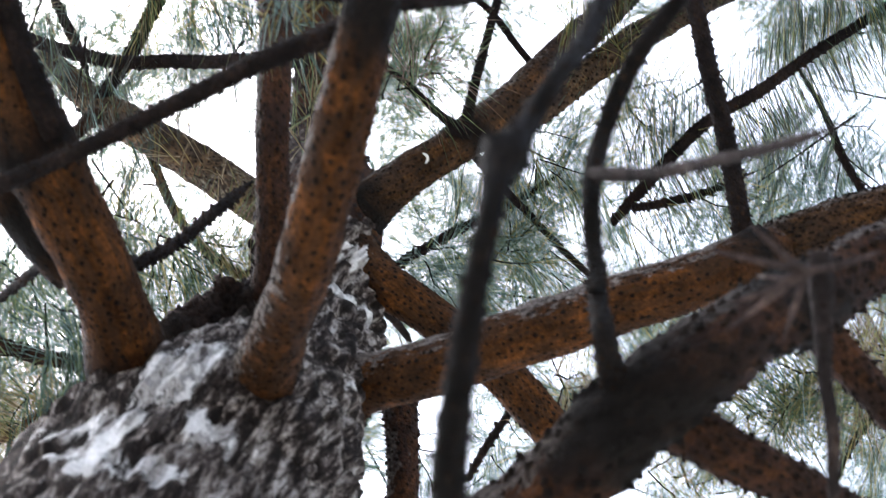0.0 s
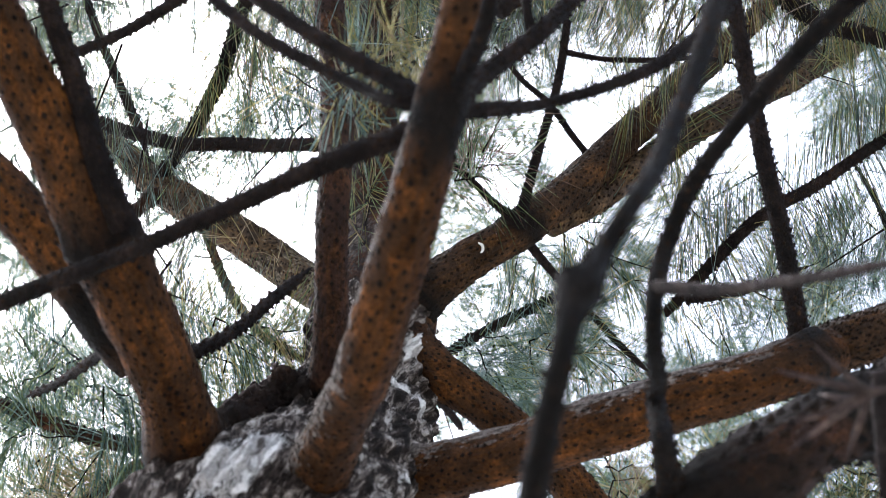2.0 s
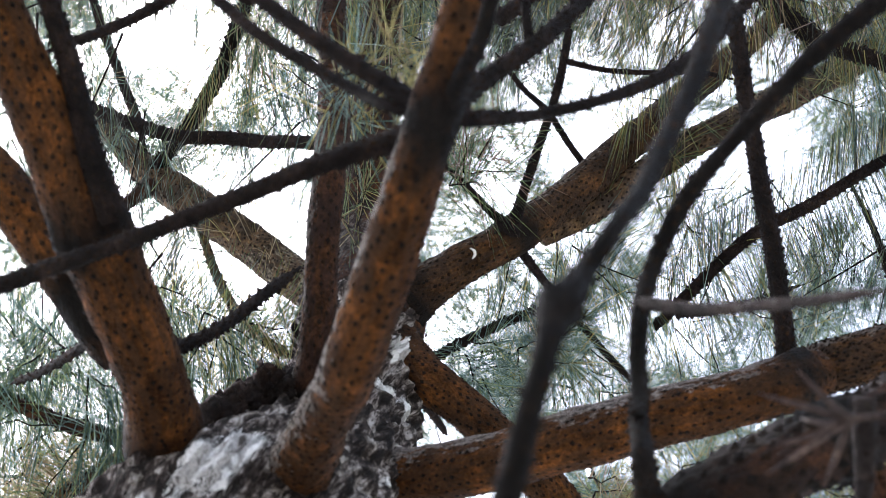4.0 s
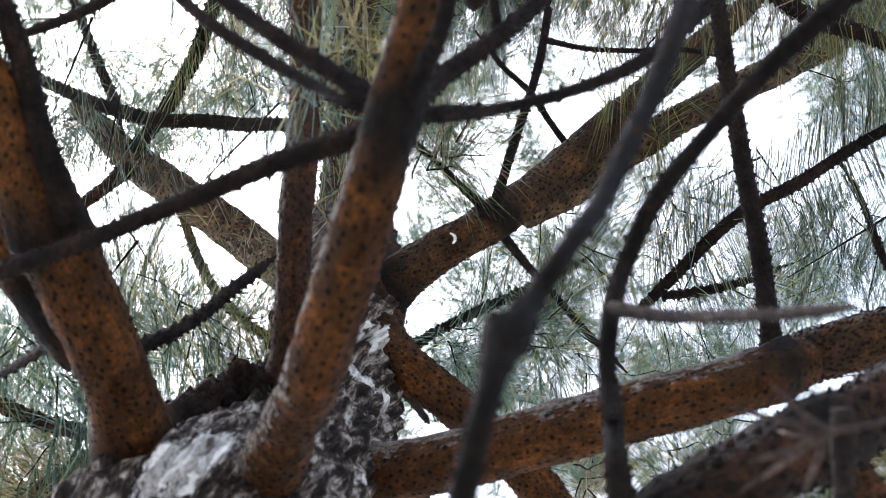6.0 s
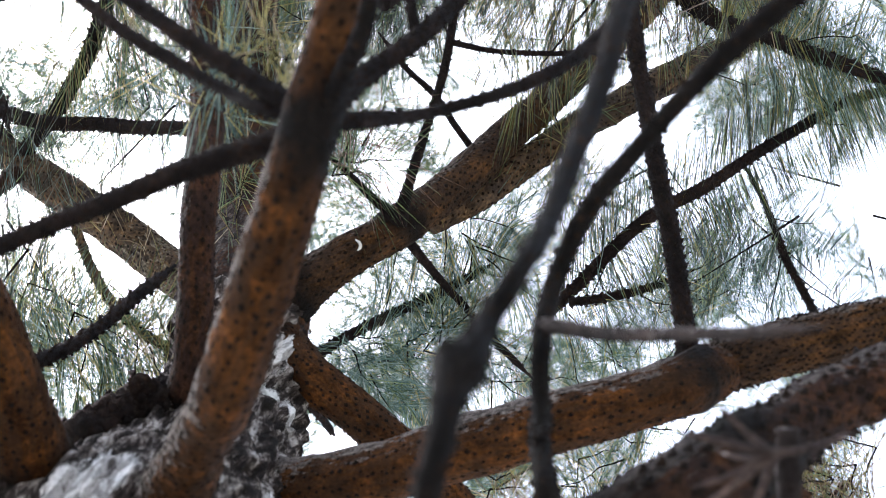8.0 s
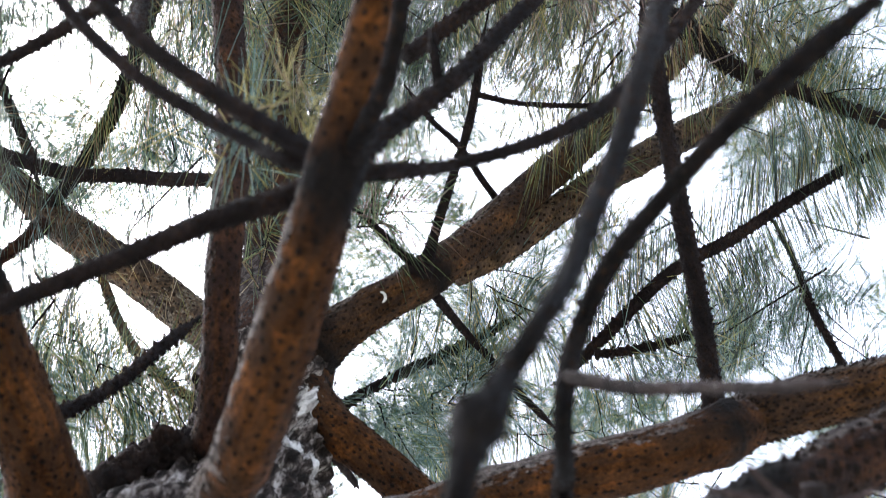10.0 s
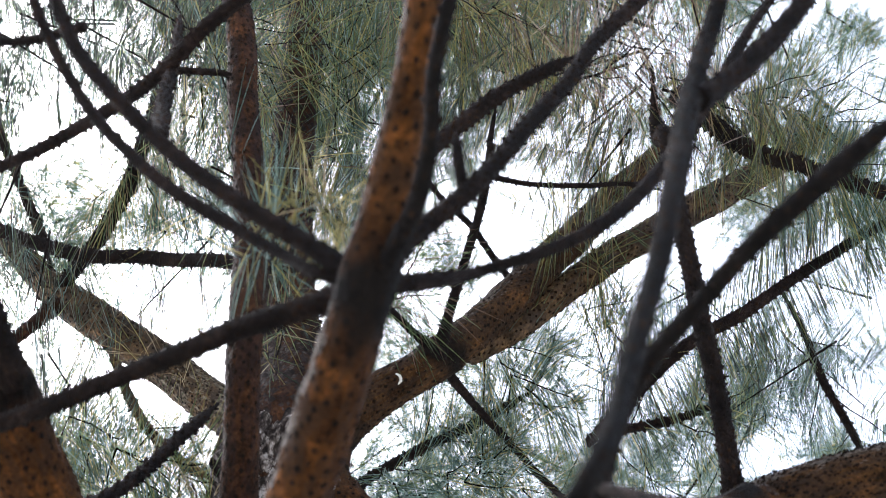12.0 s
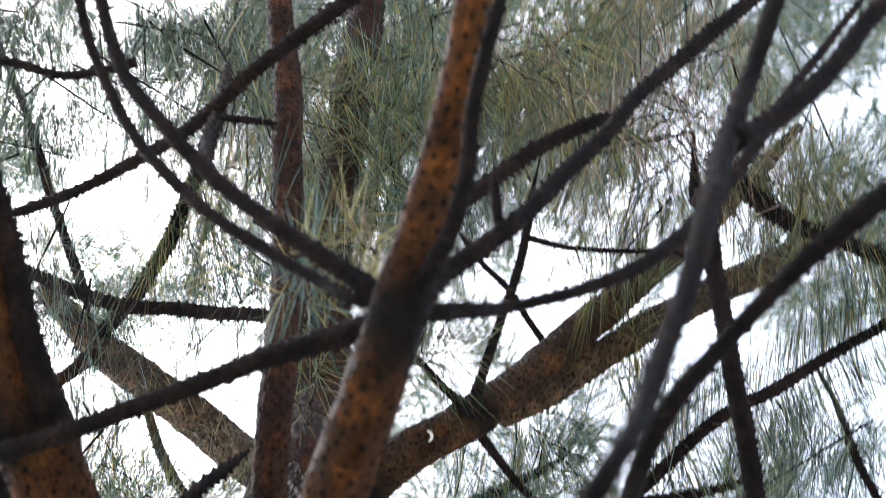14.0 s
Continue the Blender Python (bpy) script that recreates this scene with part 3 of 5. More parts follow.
limb_g = limb("limb", [(0.020, 0.960, 2.604, 0.0412), (0.120, 0.835, 2.579, 0.0378), (0.184, 0.750, 2.576, 0.0322), (0.250, 0.706, 2.594, 0.0323), (0.335, 0.714, 2.675, 0.0308), (0.422, 0.724, 2.756, 0.0290), (0.517, 0.720, 2.815, 0.0292)], BARK_DULL, pine, "thick dark brown limb close below", scars=0.016, scar_size=0.006, shaded_whorls=[(0.196, 0.742, 2.578, 0.080), (0.330, 0.712, 2.668, 0.050)], rough=0.13, flake=0.1, seed=12)
limb("branch", [(0.212, 0.756, 2.582, 0.0239), (0.266, 0.793, 2.579, 0.0210), (0.341, 0.844, 2.590, 0.0194), (0.418, 0.911, 2.607, 0.0178)], BARK_DULL, limb_g, scars=0.012, seed=13)
limb("branch", [(0.345, 0.723, 2.693, 0.0189), (0.389, 0.785, 2.700, 0.0175), (0.432, 0.837, 2.705, 0.0164), (0.494, 0.913, 2.710, 0.0154)], BARK_DULL, limb_g, scars=0.012, seed=14)
limb("branch", [(-0.006, 1.200, 3.301, 0.0262), (0.003, 1.205, 3.185, 0.0214), (-0.001, 1.215, 3.066, 0.0189), (-0.008, 1.242, 2.995, 0.0165)], BARK_DULL, limb_f, scars=0.013, seed=15)

# burl and stub on the trunk
limb("whorl", [(-0.252, 0.959, 3.038, 0.0142), (-0.226, 0.969, 3.078, 0.0212), (-0.195, 0.978, 3.119, 0.0250), (-0.157, 1.007, 3.171, 0.0187)], BURL_BARK, pine, "rough dark burl on the trunk", scars=0.011, scar_size=0.009, spike=0.6, rough=0.75, scar_mat=BURL_BARK, seed=103)
limb("stub", [(-0.196, 0.973, 3.099, 0.0195), (-0.195, 0.955, 3.108, 0.0143), (-0.192, 0.944, 3.114, 0.0111), (-0.190, 0.937, 3.118, 0.0046)], BURL_BARK, pine, "broken dark stub", scars=0.009, scar_size=0.007, spike=0.9, rough=0.4, scar_mat=BURL_BARK, seed=104)

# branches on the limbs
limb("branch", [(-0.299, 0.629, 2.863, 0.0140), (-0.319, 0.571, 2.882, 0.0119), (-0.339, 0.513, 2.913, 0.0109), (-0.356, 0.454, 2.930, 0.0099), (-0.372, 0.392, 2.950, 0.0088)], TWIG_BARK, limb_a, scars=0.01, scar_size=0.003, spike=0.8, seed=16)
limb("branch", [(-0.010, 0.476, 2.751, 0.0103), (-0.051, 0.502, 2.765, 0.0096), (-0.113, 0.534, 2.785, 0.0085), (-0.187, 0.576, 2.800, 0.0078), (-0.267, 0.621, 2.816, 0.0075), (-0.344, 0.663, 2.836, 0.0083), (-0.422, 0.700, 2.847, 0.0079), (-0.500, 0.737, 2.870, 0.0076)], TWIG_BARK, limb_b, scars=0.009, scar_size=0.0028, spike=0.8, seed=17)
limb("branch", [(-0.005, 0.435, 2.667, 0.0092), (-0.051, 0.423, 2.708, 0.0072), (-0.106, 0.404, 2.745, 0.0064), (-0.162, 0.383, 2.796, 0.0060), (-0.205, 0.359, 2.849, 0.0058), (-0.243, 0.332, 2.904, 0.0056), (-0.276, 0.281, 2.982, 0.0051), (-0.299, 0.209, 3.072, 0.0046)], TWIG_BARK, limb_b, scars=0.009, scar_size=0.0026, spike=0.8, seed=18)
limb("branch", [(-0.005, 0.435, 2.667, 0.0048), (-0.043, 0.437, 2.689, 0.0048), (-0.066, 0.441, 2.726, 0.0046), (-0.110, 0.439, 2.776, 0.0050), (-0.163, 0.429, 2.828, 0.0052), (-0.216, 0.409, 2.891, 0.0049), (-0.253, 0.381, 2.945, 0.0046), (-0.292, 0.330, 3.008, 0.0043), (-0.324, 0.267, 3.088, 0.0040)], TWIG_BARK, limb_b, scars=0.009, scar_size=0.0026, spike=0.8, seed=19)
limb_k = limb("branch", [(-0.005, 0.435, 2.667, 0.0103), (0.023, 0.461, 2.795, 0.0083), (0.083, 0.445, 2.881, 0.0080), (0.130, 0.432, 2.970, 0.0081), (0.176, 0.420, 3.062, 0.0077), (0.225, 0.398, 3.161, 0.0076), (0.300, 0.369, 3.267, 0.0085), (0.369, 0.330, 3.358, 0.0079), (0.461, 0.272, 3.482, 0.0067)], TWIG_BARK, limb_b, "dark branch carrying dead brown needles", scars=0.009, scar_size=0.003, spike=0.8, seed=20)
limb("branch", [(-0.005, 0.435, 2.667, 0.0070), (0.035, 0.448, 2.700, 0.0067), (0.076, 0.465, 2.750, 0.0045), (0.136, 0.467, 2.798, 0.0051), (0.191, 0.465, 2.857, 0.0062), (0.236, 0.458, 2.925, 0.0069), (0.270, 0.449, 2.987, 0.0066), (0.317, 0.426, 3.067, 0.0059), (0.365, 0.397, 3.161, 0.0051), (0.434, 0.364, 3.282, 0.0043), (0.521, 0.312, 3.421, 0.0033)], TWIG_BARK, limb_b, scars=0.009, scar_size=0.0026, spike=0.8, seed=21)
foliage(limb_b, [(-0.015, 0.447, 2.792, 0.0019), (-0.039, 0.481, 2.897, 0.0020), (-0.066, 0.521, 2.998, 0.0022)], [OLIVE, STRAW], (0.8, 0.2), shoots=3, shoot=0.04, per=60, reach=0.05, seed=22)
limb("branch", [(0.001, 0.432, 2.663, 0.0087), (0.011, 0.403, 2.653, 0.0072), (0.026, 0.366, 2.648, 0.0062), (0.034, 0.324, 2.657, 0.0057), (0.036, 0.283, 2.678, 0.0052), (0.054, 0.204, 2.726, 0.0048)], GREY_BARK, limb_b, scars=0.011, scar_size=0.003, seed=108)
limb("twig", [(0.072, 0.446, 2.871, 0.0049), (0.068, 0.426, 2.891, 0.0044), (0.066, 0.413, 2.909, 0.0042)], TWIG_BARK, limb_b, scars=0.008, scar_size=0.002, spike=0.8, seed=23)
limb("twig", [(0.051, 0.516, 3.130, 0.0085), (0.078, 0.502, 3.158, 0.0085), (0.114, 0.484, 3.188, 0.0085), (0.156, 0.468, 3.218, 0.0076), (0.210, 0.450, 3.250, 0.0062)], TWIG_BARK, limb_b, scars=0.008, scar_size=0.003, spike=0.8, seed=24)

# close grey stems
limb("branch", [(0.029, 0.525, 2.116, 0.0097), (0.028, 0.447, 2.127, 0.0083), (0.042, 0.361, 2.145, 0.0058), (0.049, 0.337, 2.162, 0.0054), (0.053, 0.330, 2.180, 0.0072), (0.057, 0.327, 2.192, 0.0112), (0.062, 0.326, 2.203, 0.0078), (0.070, 0.325, 2.225, 0.0054), (0.087, 0.313, 2.253, 0.0048), (0.110, 0.326, 2.333, 0.0055), (0.142, 0.321, 2.443, 0.0062), (0.173, 0.311, 2.550, 0.0071), (0.213, 0.318, 2.712, 0.0083), (0.237, 0.309, 2.796, 0.0072), (0.258, 0.289, 2.852, 0.0069), (0.287, 0.234, 2.929, 0.0073), (0.316, 0.182, 3.016, 0.0067)], GREY_BARK, limb_g, "smooth grey-brown twig with a swollen knot", scars=0.011, scar_size=0.0028, shaded_whorls=[(0.056, 0.322, 2.185, 0.012), (0.187, 0.258, 2.559, 0.020)], rough=0.05, seed=25)
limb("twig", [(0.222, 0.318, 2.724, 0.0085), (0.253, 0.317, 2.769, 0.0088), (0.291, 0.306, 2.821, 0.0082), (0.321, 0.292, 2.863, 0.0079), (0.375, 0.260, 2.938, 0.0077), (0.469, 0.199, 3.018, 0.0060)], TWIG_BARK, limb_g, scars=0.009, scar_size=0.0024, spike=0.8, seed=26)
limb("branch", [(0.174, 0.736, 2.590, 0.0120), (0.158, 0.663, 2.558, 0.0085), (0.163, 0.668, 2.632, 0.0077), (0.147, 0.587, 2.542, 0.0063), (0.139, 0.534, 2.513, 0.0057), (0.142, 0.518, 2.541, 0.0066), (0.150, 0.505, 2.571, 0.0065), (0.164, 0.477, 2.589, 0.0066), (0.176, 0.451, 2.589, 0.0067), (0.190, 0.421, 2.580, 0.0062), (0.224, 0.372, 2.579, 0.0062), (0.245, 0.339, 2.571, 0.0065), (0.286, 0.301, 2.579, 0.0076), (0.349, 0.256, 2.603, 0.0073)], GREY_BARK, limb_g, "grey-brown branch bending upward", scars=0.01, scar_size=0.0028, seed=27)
limb("twig", [(0.142, 0.518, 2.541, 0.0056), (0.146, 0.512, 2.531, 0.0050), (0.171, 0.484, 2.476, 0.0043), (0.193, 0.446, 2.413, 0.0039), (0.210, 0.408, 2.353, 0.0034), (0.229, 0.364, 2.288, 0.0030)], LICHEN_BARK, limb_g, "pale lichened twig", scars=0.012, scar_size=0.002, seed=28)
limb("twig", [(0.271, 0.517, 2.429, 0.0069), (0.272, 0.538, 2.417, 0.0083), (0.273, 0.557, 2.408, 0.0063), (0.274, 0.588, 2.392, 0.0049), (0.282, 0.625, 2.384, 0.0046), (0.285, 0.663, 2.375, 0.0039), (0.291, 0.714, 2.359, 0.0036)], LICHEN_BARK, limb_g, scars=0.012, scar_size=0.002, seed=29)

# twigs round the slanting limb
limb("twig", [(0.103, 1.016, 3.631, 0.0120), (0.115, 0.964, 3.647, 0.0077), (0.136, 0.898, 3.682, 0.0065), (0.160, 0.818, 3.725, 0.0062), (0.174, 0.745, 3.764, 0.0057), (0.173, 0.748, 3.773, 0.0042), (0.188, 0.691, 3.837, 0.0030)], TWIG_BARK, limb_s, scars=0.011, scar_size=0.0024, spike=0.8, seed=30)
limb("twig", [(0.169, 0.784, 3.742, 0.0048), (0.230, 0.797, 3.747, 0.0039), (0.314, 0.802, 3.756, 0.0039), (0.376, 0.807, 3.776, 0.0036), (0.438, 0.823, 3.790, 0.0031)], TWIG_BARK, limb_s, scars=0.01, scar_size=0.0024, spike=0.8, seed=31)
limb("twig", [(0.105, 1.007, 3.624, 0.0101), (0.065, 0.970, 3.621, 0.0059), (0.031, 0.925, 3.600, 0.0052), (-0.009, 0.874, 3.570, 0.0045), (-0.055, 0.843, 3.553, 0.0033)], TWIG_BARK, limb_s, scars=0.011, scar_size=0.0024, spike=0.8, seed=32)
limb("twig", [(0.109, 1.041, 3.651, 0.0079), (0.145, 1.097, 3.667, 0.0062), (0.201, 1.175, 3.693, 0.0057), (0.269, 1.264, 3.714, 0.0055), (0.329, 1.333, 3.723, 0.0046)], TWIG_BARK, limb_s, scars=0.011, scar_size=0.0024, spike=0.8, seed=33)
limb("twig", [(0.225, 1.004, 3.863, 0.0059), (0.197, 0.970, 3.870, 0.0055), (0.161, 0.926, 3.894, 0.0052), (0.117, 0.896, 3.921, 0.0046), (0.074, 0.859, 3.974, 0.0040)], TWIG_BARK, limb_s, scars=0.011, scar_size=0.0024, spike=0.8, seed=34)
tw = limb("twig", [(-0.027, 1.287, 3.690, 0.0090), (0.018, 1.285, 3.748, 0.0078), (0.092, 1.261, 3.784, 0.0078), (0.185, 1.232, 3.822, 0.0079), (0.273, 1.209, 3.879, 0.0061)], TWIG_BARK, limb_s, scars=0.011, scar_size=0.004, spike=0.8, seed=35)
foliage(limb_s, [(0.018, 1.285, 3.748, 0.0078), (0.092, 1.261, 3.784, 0.0078), (0.185, 1.232, 3.822, 0.0079), (0.273, 1.209, 3.879, 0.0061)], [GREEN, TEAL, OLIVE], (0.5, 0.35, 0.15), shoots=5, shoot=0.12, per=108, reach=0.09, along=160, comb=0.8, seed=36)

# right side
limb("branch", [(0.407, 0.923, 3.137, 0.0149), (0.402, 0.894, 3.149, 0.0117), (0.390, 0.831, 3.202, 0.0111), (0.373, 0.746, 3.276, 0.0110), (0.358, 0.665, 3.349, 0.0105), (0.348, 0.595, 3.416, 0.0096), (0.347, 0.613, 3.447, 0.0084), (0.344, 0.545, 3.512, 0.0071)], TWIG_BARK, limb_d, "straight dull brown shoot", scars=0.01, scar_size=0.0032, seed=37)
limb_r = limb("branch", [(0.347, 1.244, 3.770, 0.0077), (0.413, 1.157, 3.771, 0.0099), (0.490, 1.079, 3.790, 0.0102), (0.582, 1.038, 3.823, 0.0099), (0.711, 0.992, 3.904, 0.0089), (0.829, 0.959, 3.978, 0.0083), (0.960, 0.953, 4.038, 0.0076), (1.133, 0.958, 4.092, 0.0066), (1.342, 0.967, 4.144, 0.0050)], TWIG_BARK, limb_s2, "brown branch lined with long needles", scars=0.011, scar_size=0.004, seed=38)
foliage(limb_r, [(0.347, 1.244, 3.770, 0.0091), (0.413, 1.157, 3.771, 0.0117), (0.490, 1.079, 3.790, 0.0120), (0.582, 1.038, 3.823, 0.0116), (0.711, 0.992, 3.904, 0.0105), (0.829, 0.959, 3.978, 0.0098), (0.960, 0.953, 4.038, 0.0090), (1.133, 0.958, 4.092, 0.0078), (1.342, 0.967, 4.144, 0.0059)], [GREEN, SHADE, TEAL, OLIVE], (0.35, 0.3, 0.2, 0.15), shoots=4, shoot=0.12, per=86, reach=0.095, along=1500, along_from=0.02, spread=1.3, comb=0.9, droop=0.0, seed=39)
limb_u = limb("branch", [(0.444, 0.689, 3.838, 0.0143), (0.549, 0.762, 3.822, 0.0127), (0.651, 0.798, 3.837, 0.0120), (0.778, 0.850, 3.866, 0.0114), (0.914, 0.899, 3.897, 0.0090)], TWIG_BARK, limb_s2, scars=0.011, scar_size=0.004, spike=0.8, seed=40)
foliage(limb_u, [(0.549, 0.762, 3.822, 0.0127), (0.651, 0.798, 3.837, 0.0120), (0.778, 0.850, 3.866, 0.0114), (0.914, 0.899, 3.897, 0.0090)], [GREEN, TEAL, OLIVE], (0.4, 0.4, 0.2), shoots=5, shoot=0.16, per=100, reach=0.1, lift=-0.5, droop=0.3, comb=0.85, along=300, spread=1.1, seed=41)
limb("twig", [(0.722, 1.130, 4.114, 0.0025), (0.761, 1.191, 4.081, 0.0050), (0.798, 1.271, 4.050, 0.0076), (0.836, 1.333, 4.028, 0.0071), (0.889, 1.417, 3.995, 0.0066)], TWIG_BARK, limb_s2, scars=0.011, scar_size=0.004, spike=0.8, seed=42)
foliage(limb_s2, [(0.742, 1.156, 4.100, 0.0070), (0.798, 1.271, 4.050, 0.0076), (0.836, 1.333, 4.028, 0.0071), (0.879, 1.400, 4.004, 0.0066)], [TEAL, GREEN], (0.7, 0.3), shoots=5, shoot=0.18, per=86, reach=0.09, seed=43)
limb("twig", [(0.372, 1.199, 3.737, 0.0067), (0.434, 1.192, 3.741, 0.0072), (0.507, 1.180, 3.759, 0.0058), (0.580, 1.176, 3.806, 0.0046)], TWIG_BARK, limb_d, scars=0.011, scar_size=0.004, spike=0.8, seed=44)
foliage(limb_d, [(0.337, 1.214, 3.729, 0.0067), (0.434, 1.192, 3.741, 0.0072), (0.507, 1.180, 3.759, 0.0058), (0.580, 1.176, 3.806, 0.0046)], [GREEN, OLIVE, TEAL], (0.4, 0.25, 0.35), shoots=4, shoot=0.12, per=100, reach=0.09, comb=0.6, seed=45)
foliage(limb_s, [(0.155, 1.075, 3.860, 0.0091), (0.210, 1.131, 3.830, 0.0073), (0.248, 1.173, 3.830, 0.0055)], [GREEN, TEAL, OLIVE], (0.4, 0.4, 0.2), shoots=5, shoot=0.14, per=115, reach=0.1, lift=-0.35, droop=0.3, comb=0.6, seed=46)
foliage(limb_s, [(0.298, 0.915, 4.002, 0.0093), (0.344, 0.956, 3.980, 0.0075), (0.374, 1.018, 3.958, 0.0056)], [GREEN, OLIVE], (0.5, 0.5), shoots=4, shoot=0.1, per=86, reach=0.09, lift=-0.3, droop=0.3, seed=47)
foliage(limb_s2, [(0.323, 1.092, 3.964, 0.0095), (0.389, 1.118, 3.950, 0.0076), (0.431, 1.185, 3.937, 0.0057)], [GREEN, TEAL, OLIVE], (0.35, 0.35, 0.3), shoots=6, shoot=0.14, per=108, reach=0.1, lift=-0.3, droop=0.3, comb=0.6, seed=48)
foliage(limb_s2, [(0.521, 0.950, 4.039, 0.0095), (0.607, 0.933, 4.049, 0.0076), (0.704, 0.840, 4.098, 0.0057)], [GREEN, OLIVE], (0.6, 0.4), shoots=7, shoot=0.14, per=108, reach=0.09, lift=-0.1, droop=0.3, seed=49)
foliage(limb_f, [(0.047, 1.311, 3.847, 0.0095), (0.095, 1.362, 3.821, 0.0076), (0.105, 1.406, 3.820, 0.0057)], [TEAL, GREEN], (0.7, 0.3), shoots=5, shoot=0.1, per=108, reach=0.085, seed=50)
foliage(limb_f, [(0.266, 1.344, 3.943, 0.0099), (0.266, 1.414, 3.906, 0.0079), (0.308, 1.486, 3.891, 0.0060)], [GREEN, STRAW, TEAL], (0.5, 0.2, 0.3), shoots=7, shoot=0.14, per=108, reach=0.09, seed=51)
foliage(limb_d, [(0.392, 1.315, 4.015, 0.0101), (0.502, 1.386, 3.977, 0.0080), (0.605, 1.356, 4.005, 0.0061)], [TEAL, GREEN], (0.6, 0.4), shoots=4, shoot=0.15, per=100, reach=0.09, seed=52)

# below the level limb
foliage(limb_g, [(0.616, 1.130, 3.207, 0.0057), (0.536, 1.168, 3.188, 0.0057), (0.457, 1.192, 3.175, 0.0050), (0.405, 1.216, 3.196, 0.0043)], [GREEN, TEAL, OLIVE], (0.5, 0.2, 0.3), shoots=6, shoot=0.1, per=122, reach=0.08, along=160, seed=53)
foliage(limb_f, [(0.216, 1.324, 3.501, 0.0067), (0.241, 1.362, 3.481, 0.0067), (0.258, 1.385, 3.469, 0.0059)], [STRAW, OLIVE, DEAD], (0.45, 0.35, 0.2), shoots=5, shoot=0.08, per=60, reach=0.1, seed=54)
foliage(limb_f, [(0.333, 1.468, 3.424, 0.0067), (0.401, 1.484, 3.416, 0.0067), (0.469, 1.508, 3.403, 0.0059)], [OLIVE, STRAW, GREEN], (0.5, 0.3, 0.2), shoots=5, shoot=0.1, per=90, reach=0.09, seed=55)
foliage(limb_f, [(-0.006, 1.576, 3.707, 0.0076), (0.022, 1.619, 3.684, 0.0076), (0.041, 1.670, 3.657, 0.0067)], [TEAL, GREEN], (0.7, 0.3), shoots=5, shoot=0.12, per=100, reach=0.09, seed=56)
limb("twig", [(0.096, 1.480, 3.418, 0.0050), (0.131, 1.428, 3.446, 0.0059), (0.169, 1.380, 3.471, 0.0063), (0.191, 1.339, 3.493, 0.0063)], TWIG_BARK, limb_f, scars=0.011, scar_size=0.004, spike=0.8, seed=57)
limb("twig", [(0.648, 1.495, 3.410, 0.0050), (0.674, 1.450, 3.434, 0.0059), (0.717, 1.398, 3.461, 0.0063), (0.776, 1.339, 3.493, 0.0063)], TWIG_BARK, limb_f, scars=0.011, scar_size=0.004, spike=0.8, seed=58)
limb("twig", [(-0.034, 1.166, 3.430, 0.0071), (-0.005, 1.219, 3.457, 0.0056), (0.016, 1.274, 3.485, 0.0049)], TWIG_BARK, limb_f, scars=0.011, scar_size=0.003, spike=0.8, seed=59)

# left side
limb("twig", [(-0.304, 0.883, 3.044, 0.0092), (-0.278, 0.904, 3.108, 0.0077), (-0.253, 0.933, 3.204, 0.0074), (-0.223, 0.952, 3.309, 0.0078), (-0.188, 0.968, 3.416, 0.0067)], TWIG_BARK, limb_a, scars=0.011, scar_size=0.0042, spike=0.8, seed=60)
limb_h = limb("branch", [(-0.141, 1.004, 3.898, 0.0101), (-0.239, 1.038, 3.993, 0.0114), (-0.364, 1.077, 4.085, 0.0119), (-0.478, 1.096, 4.132, 0.0121), (-0.576, 1.099, 4.187, 0.0123), (-0.700, 1.103, 4.298, 0.0106), (-0.832, 1.100, 4.413, 0.0088)], TWIG_BARK, limb_c, scars=0.013, scar_size=0.004, seed=61)
limb_x = limb("branch", [(-0.615, 1.293, 4.367, 0.0067), (-0.552, 1.234, 4.319, 0.0120), (-0.485, 1.140, 4.278, 0.0138), (-0.424, 1.028, 4.281, 0.0146), (-0.376, 0.906, 4.290, 0.0133), (-0.345, 0.819, 4.279, 0.0151), (-0.327, 0.783, 4.264, 0.0090)], TWIG_BARK, limb_e, scars=0.013, scar_size=0.0045, spike=0.8, seed=62)
limb("twig", [(-0.563, 1.260, 4.271, 0.0183), (-0.585, 1.262, 4.213, 0.0127), (-0.627, 1.277, 4.149, 0.0104), (-0.688, 1.305, 4.078, 0.0092)], BARK_DULL, limb_e, scars=0.013, scar_size=0.004, seed=63)
limb_l = limb("branch", [(-0.018, 0.313, 3.314, 0.0091), (-0.088, 0.369, 3.306, 0.0086), (-0.178, 0.444, 3.301, 0.0081), (-0.203, 0.471, 3.297, 0.0082), (-0.245, 0.516, 3.319, 0.0077), (-0.301, 0.557, 3.343, 0.0072), (-0.372, 0.605, 3.362, 0.0067), (-0.452, 0.648, 3.385, 0.0062), (-0.523, 0.681, 3.390, 0.0049)], TWIG_BARK, limb_c, scars=0.01, scar_size=0.003, spike=0.8, seed=64)
limb("twig", [(-0.197, 0.474, 3.047, 0.0082), (-0.211, 0.492, 3.207, 0.0078), (-0.214, 0.493, 3.331, 0.0064), (-0.225, 0.485, 3.494, 0.0056)], TWIG_BARK, limb_c, scars=0.01, scar_size=0.003, spike=0.8, seed=65)
limb("twig", [(-0.274, 0.398, 3.144, 0.0051), (-0.346, 0.421, 3.166, 0.0043), (-0.397, 0.419, 3.189, 0.0044), (-0.466, 0.417, 3.213, 0.0039)], TWIG_BARK, limb_l, scars=0.01, scar_size=0.003, spike=0.8, seed=66)
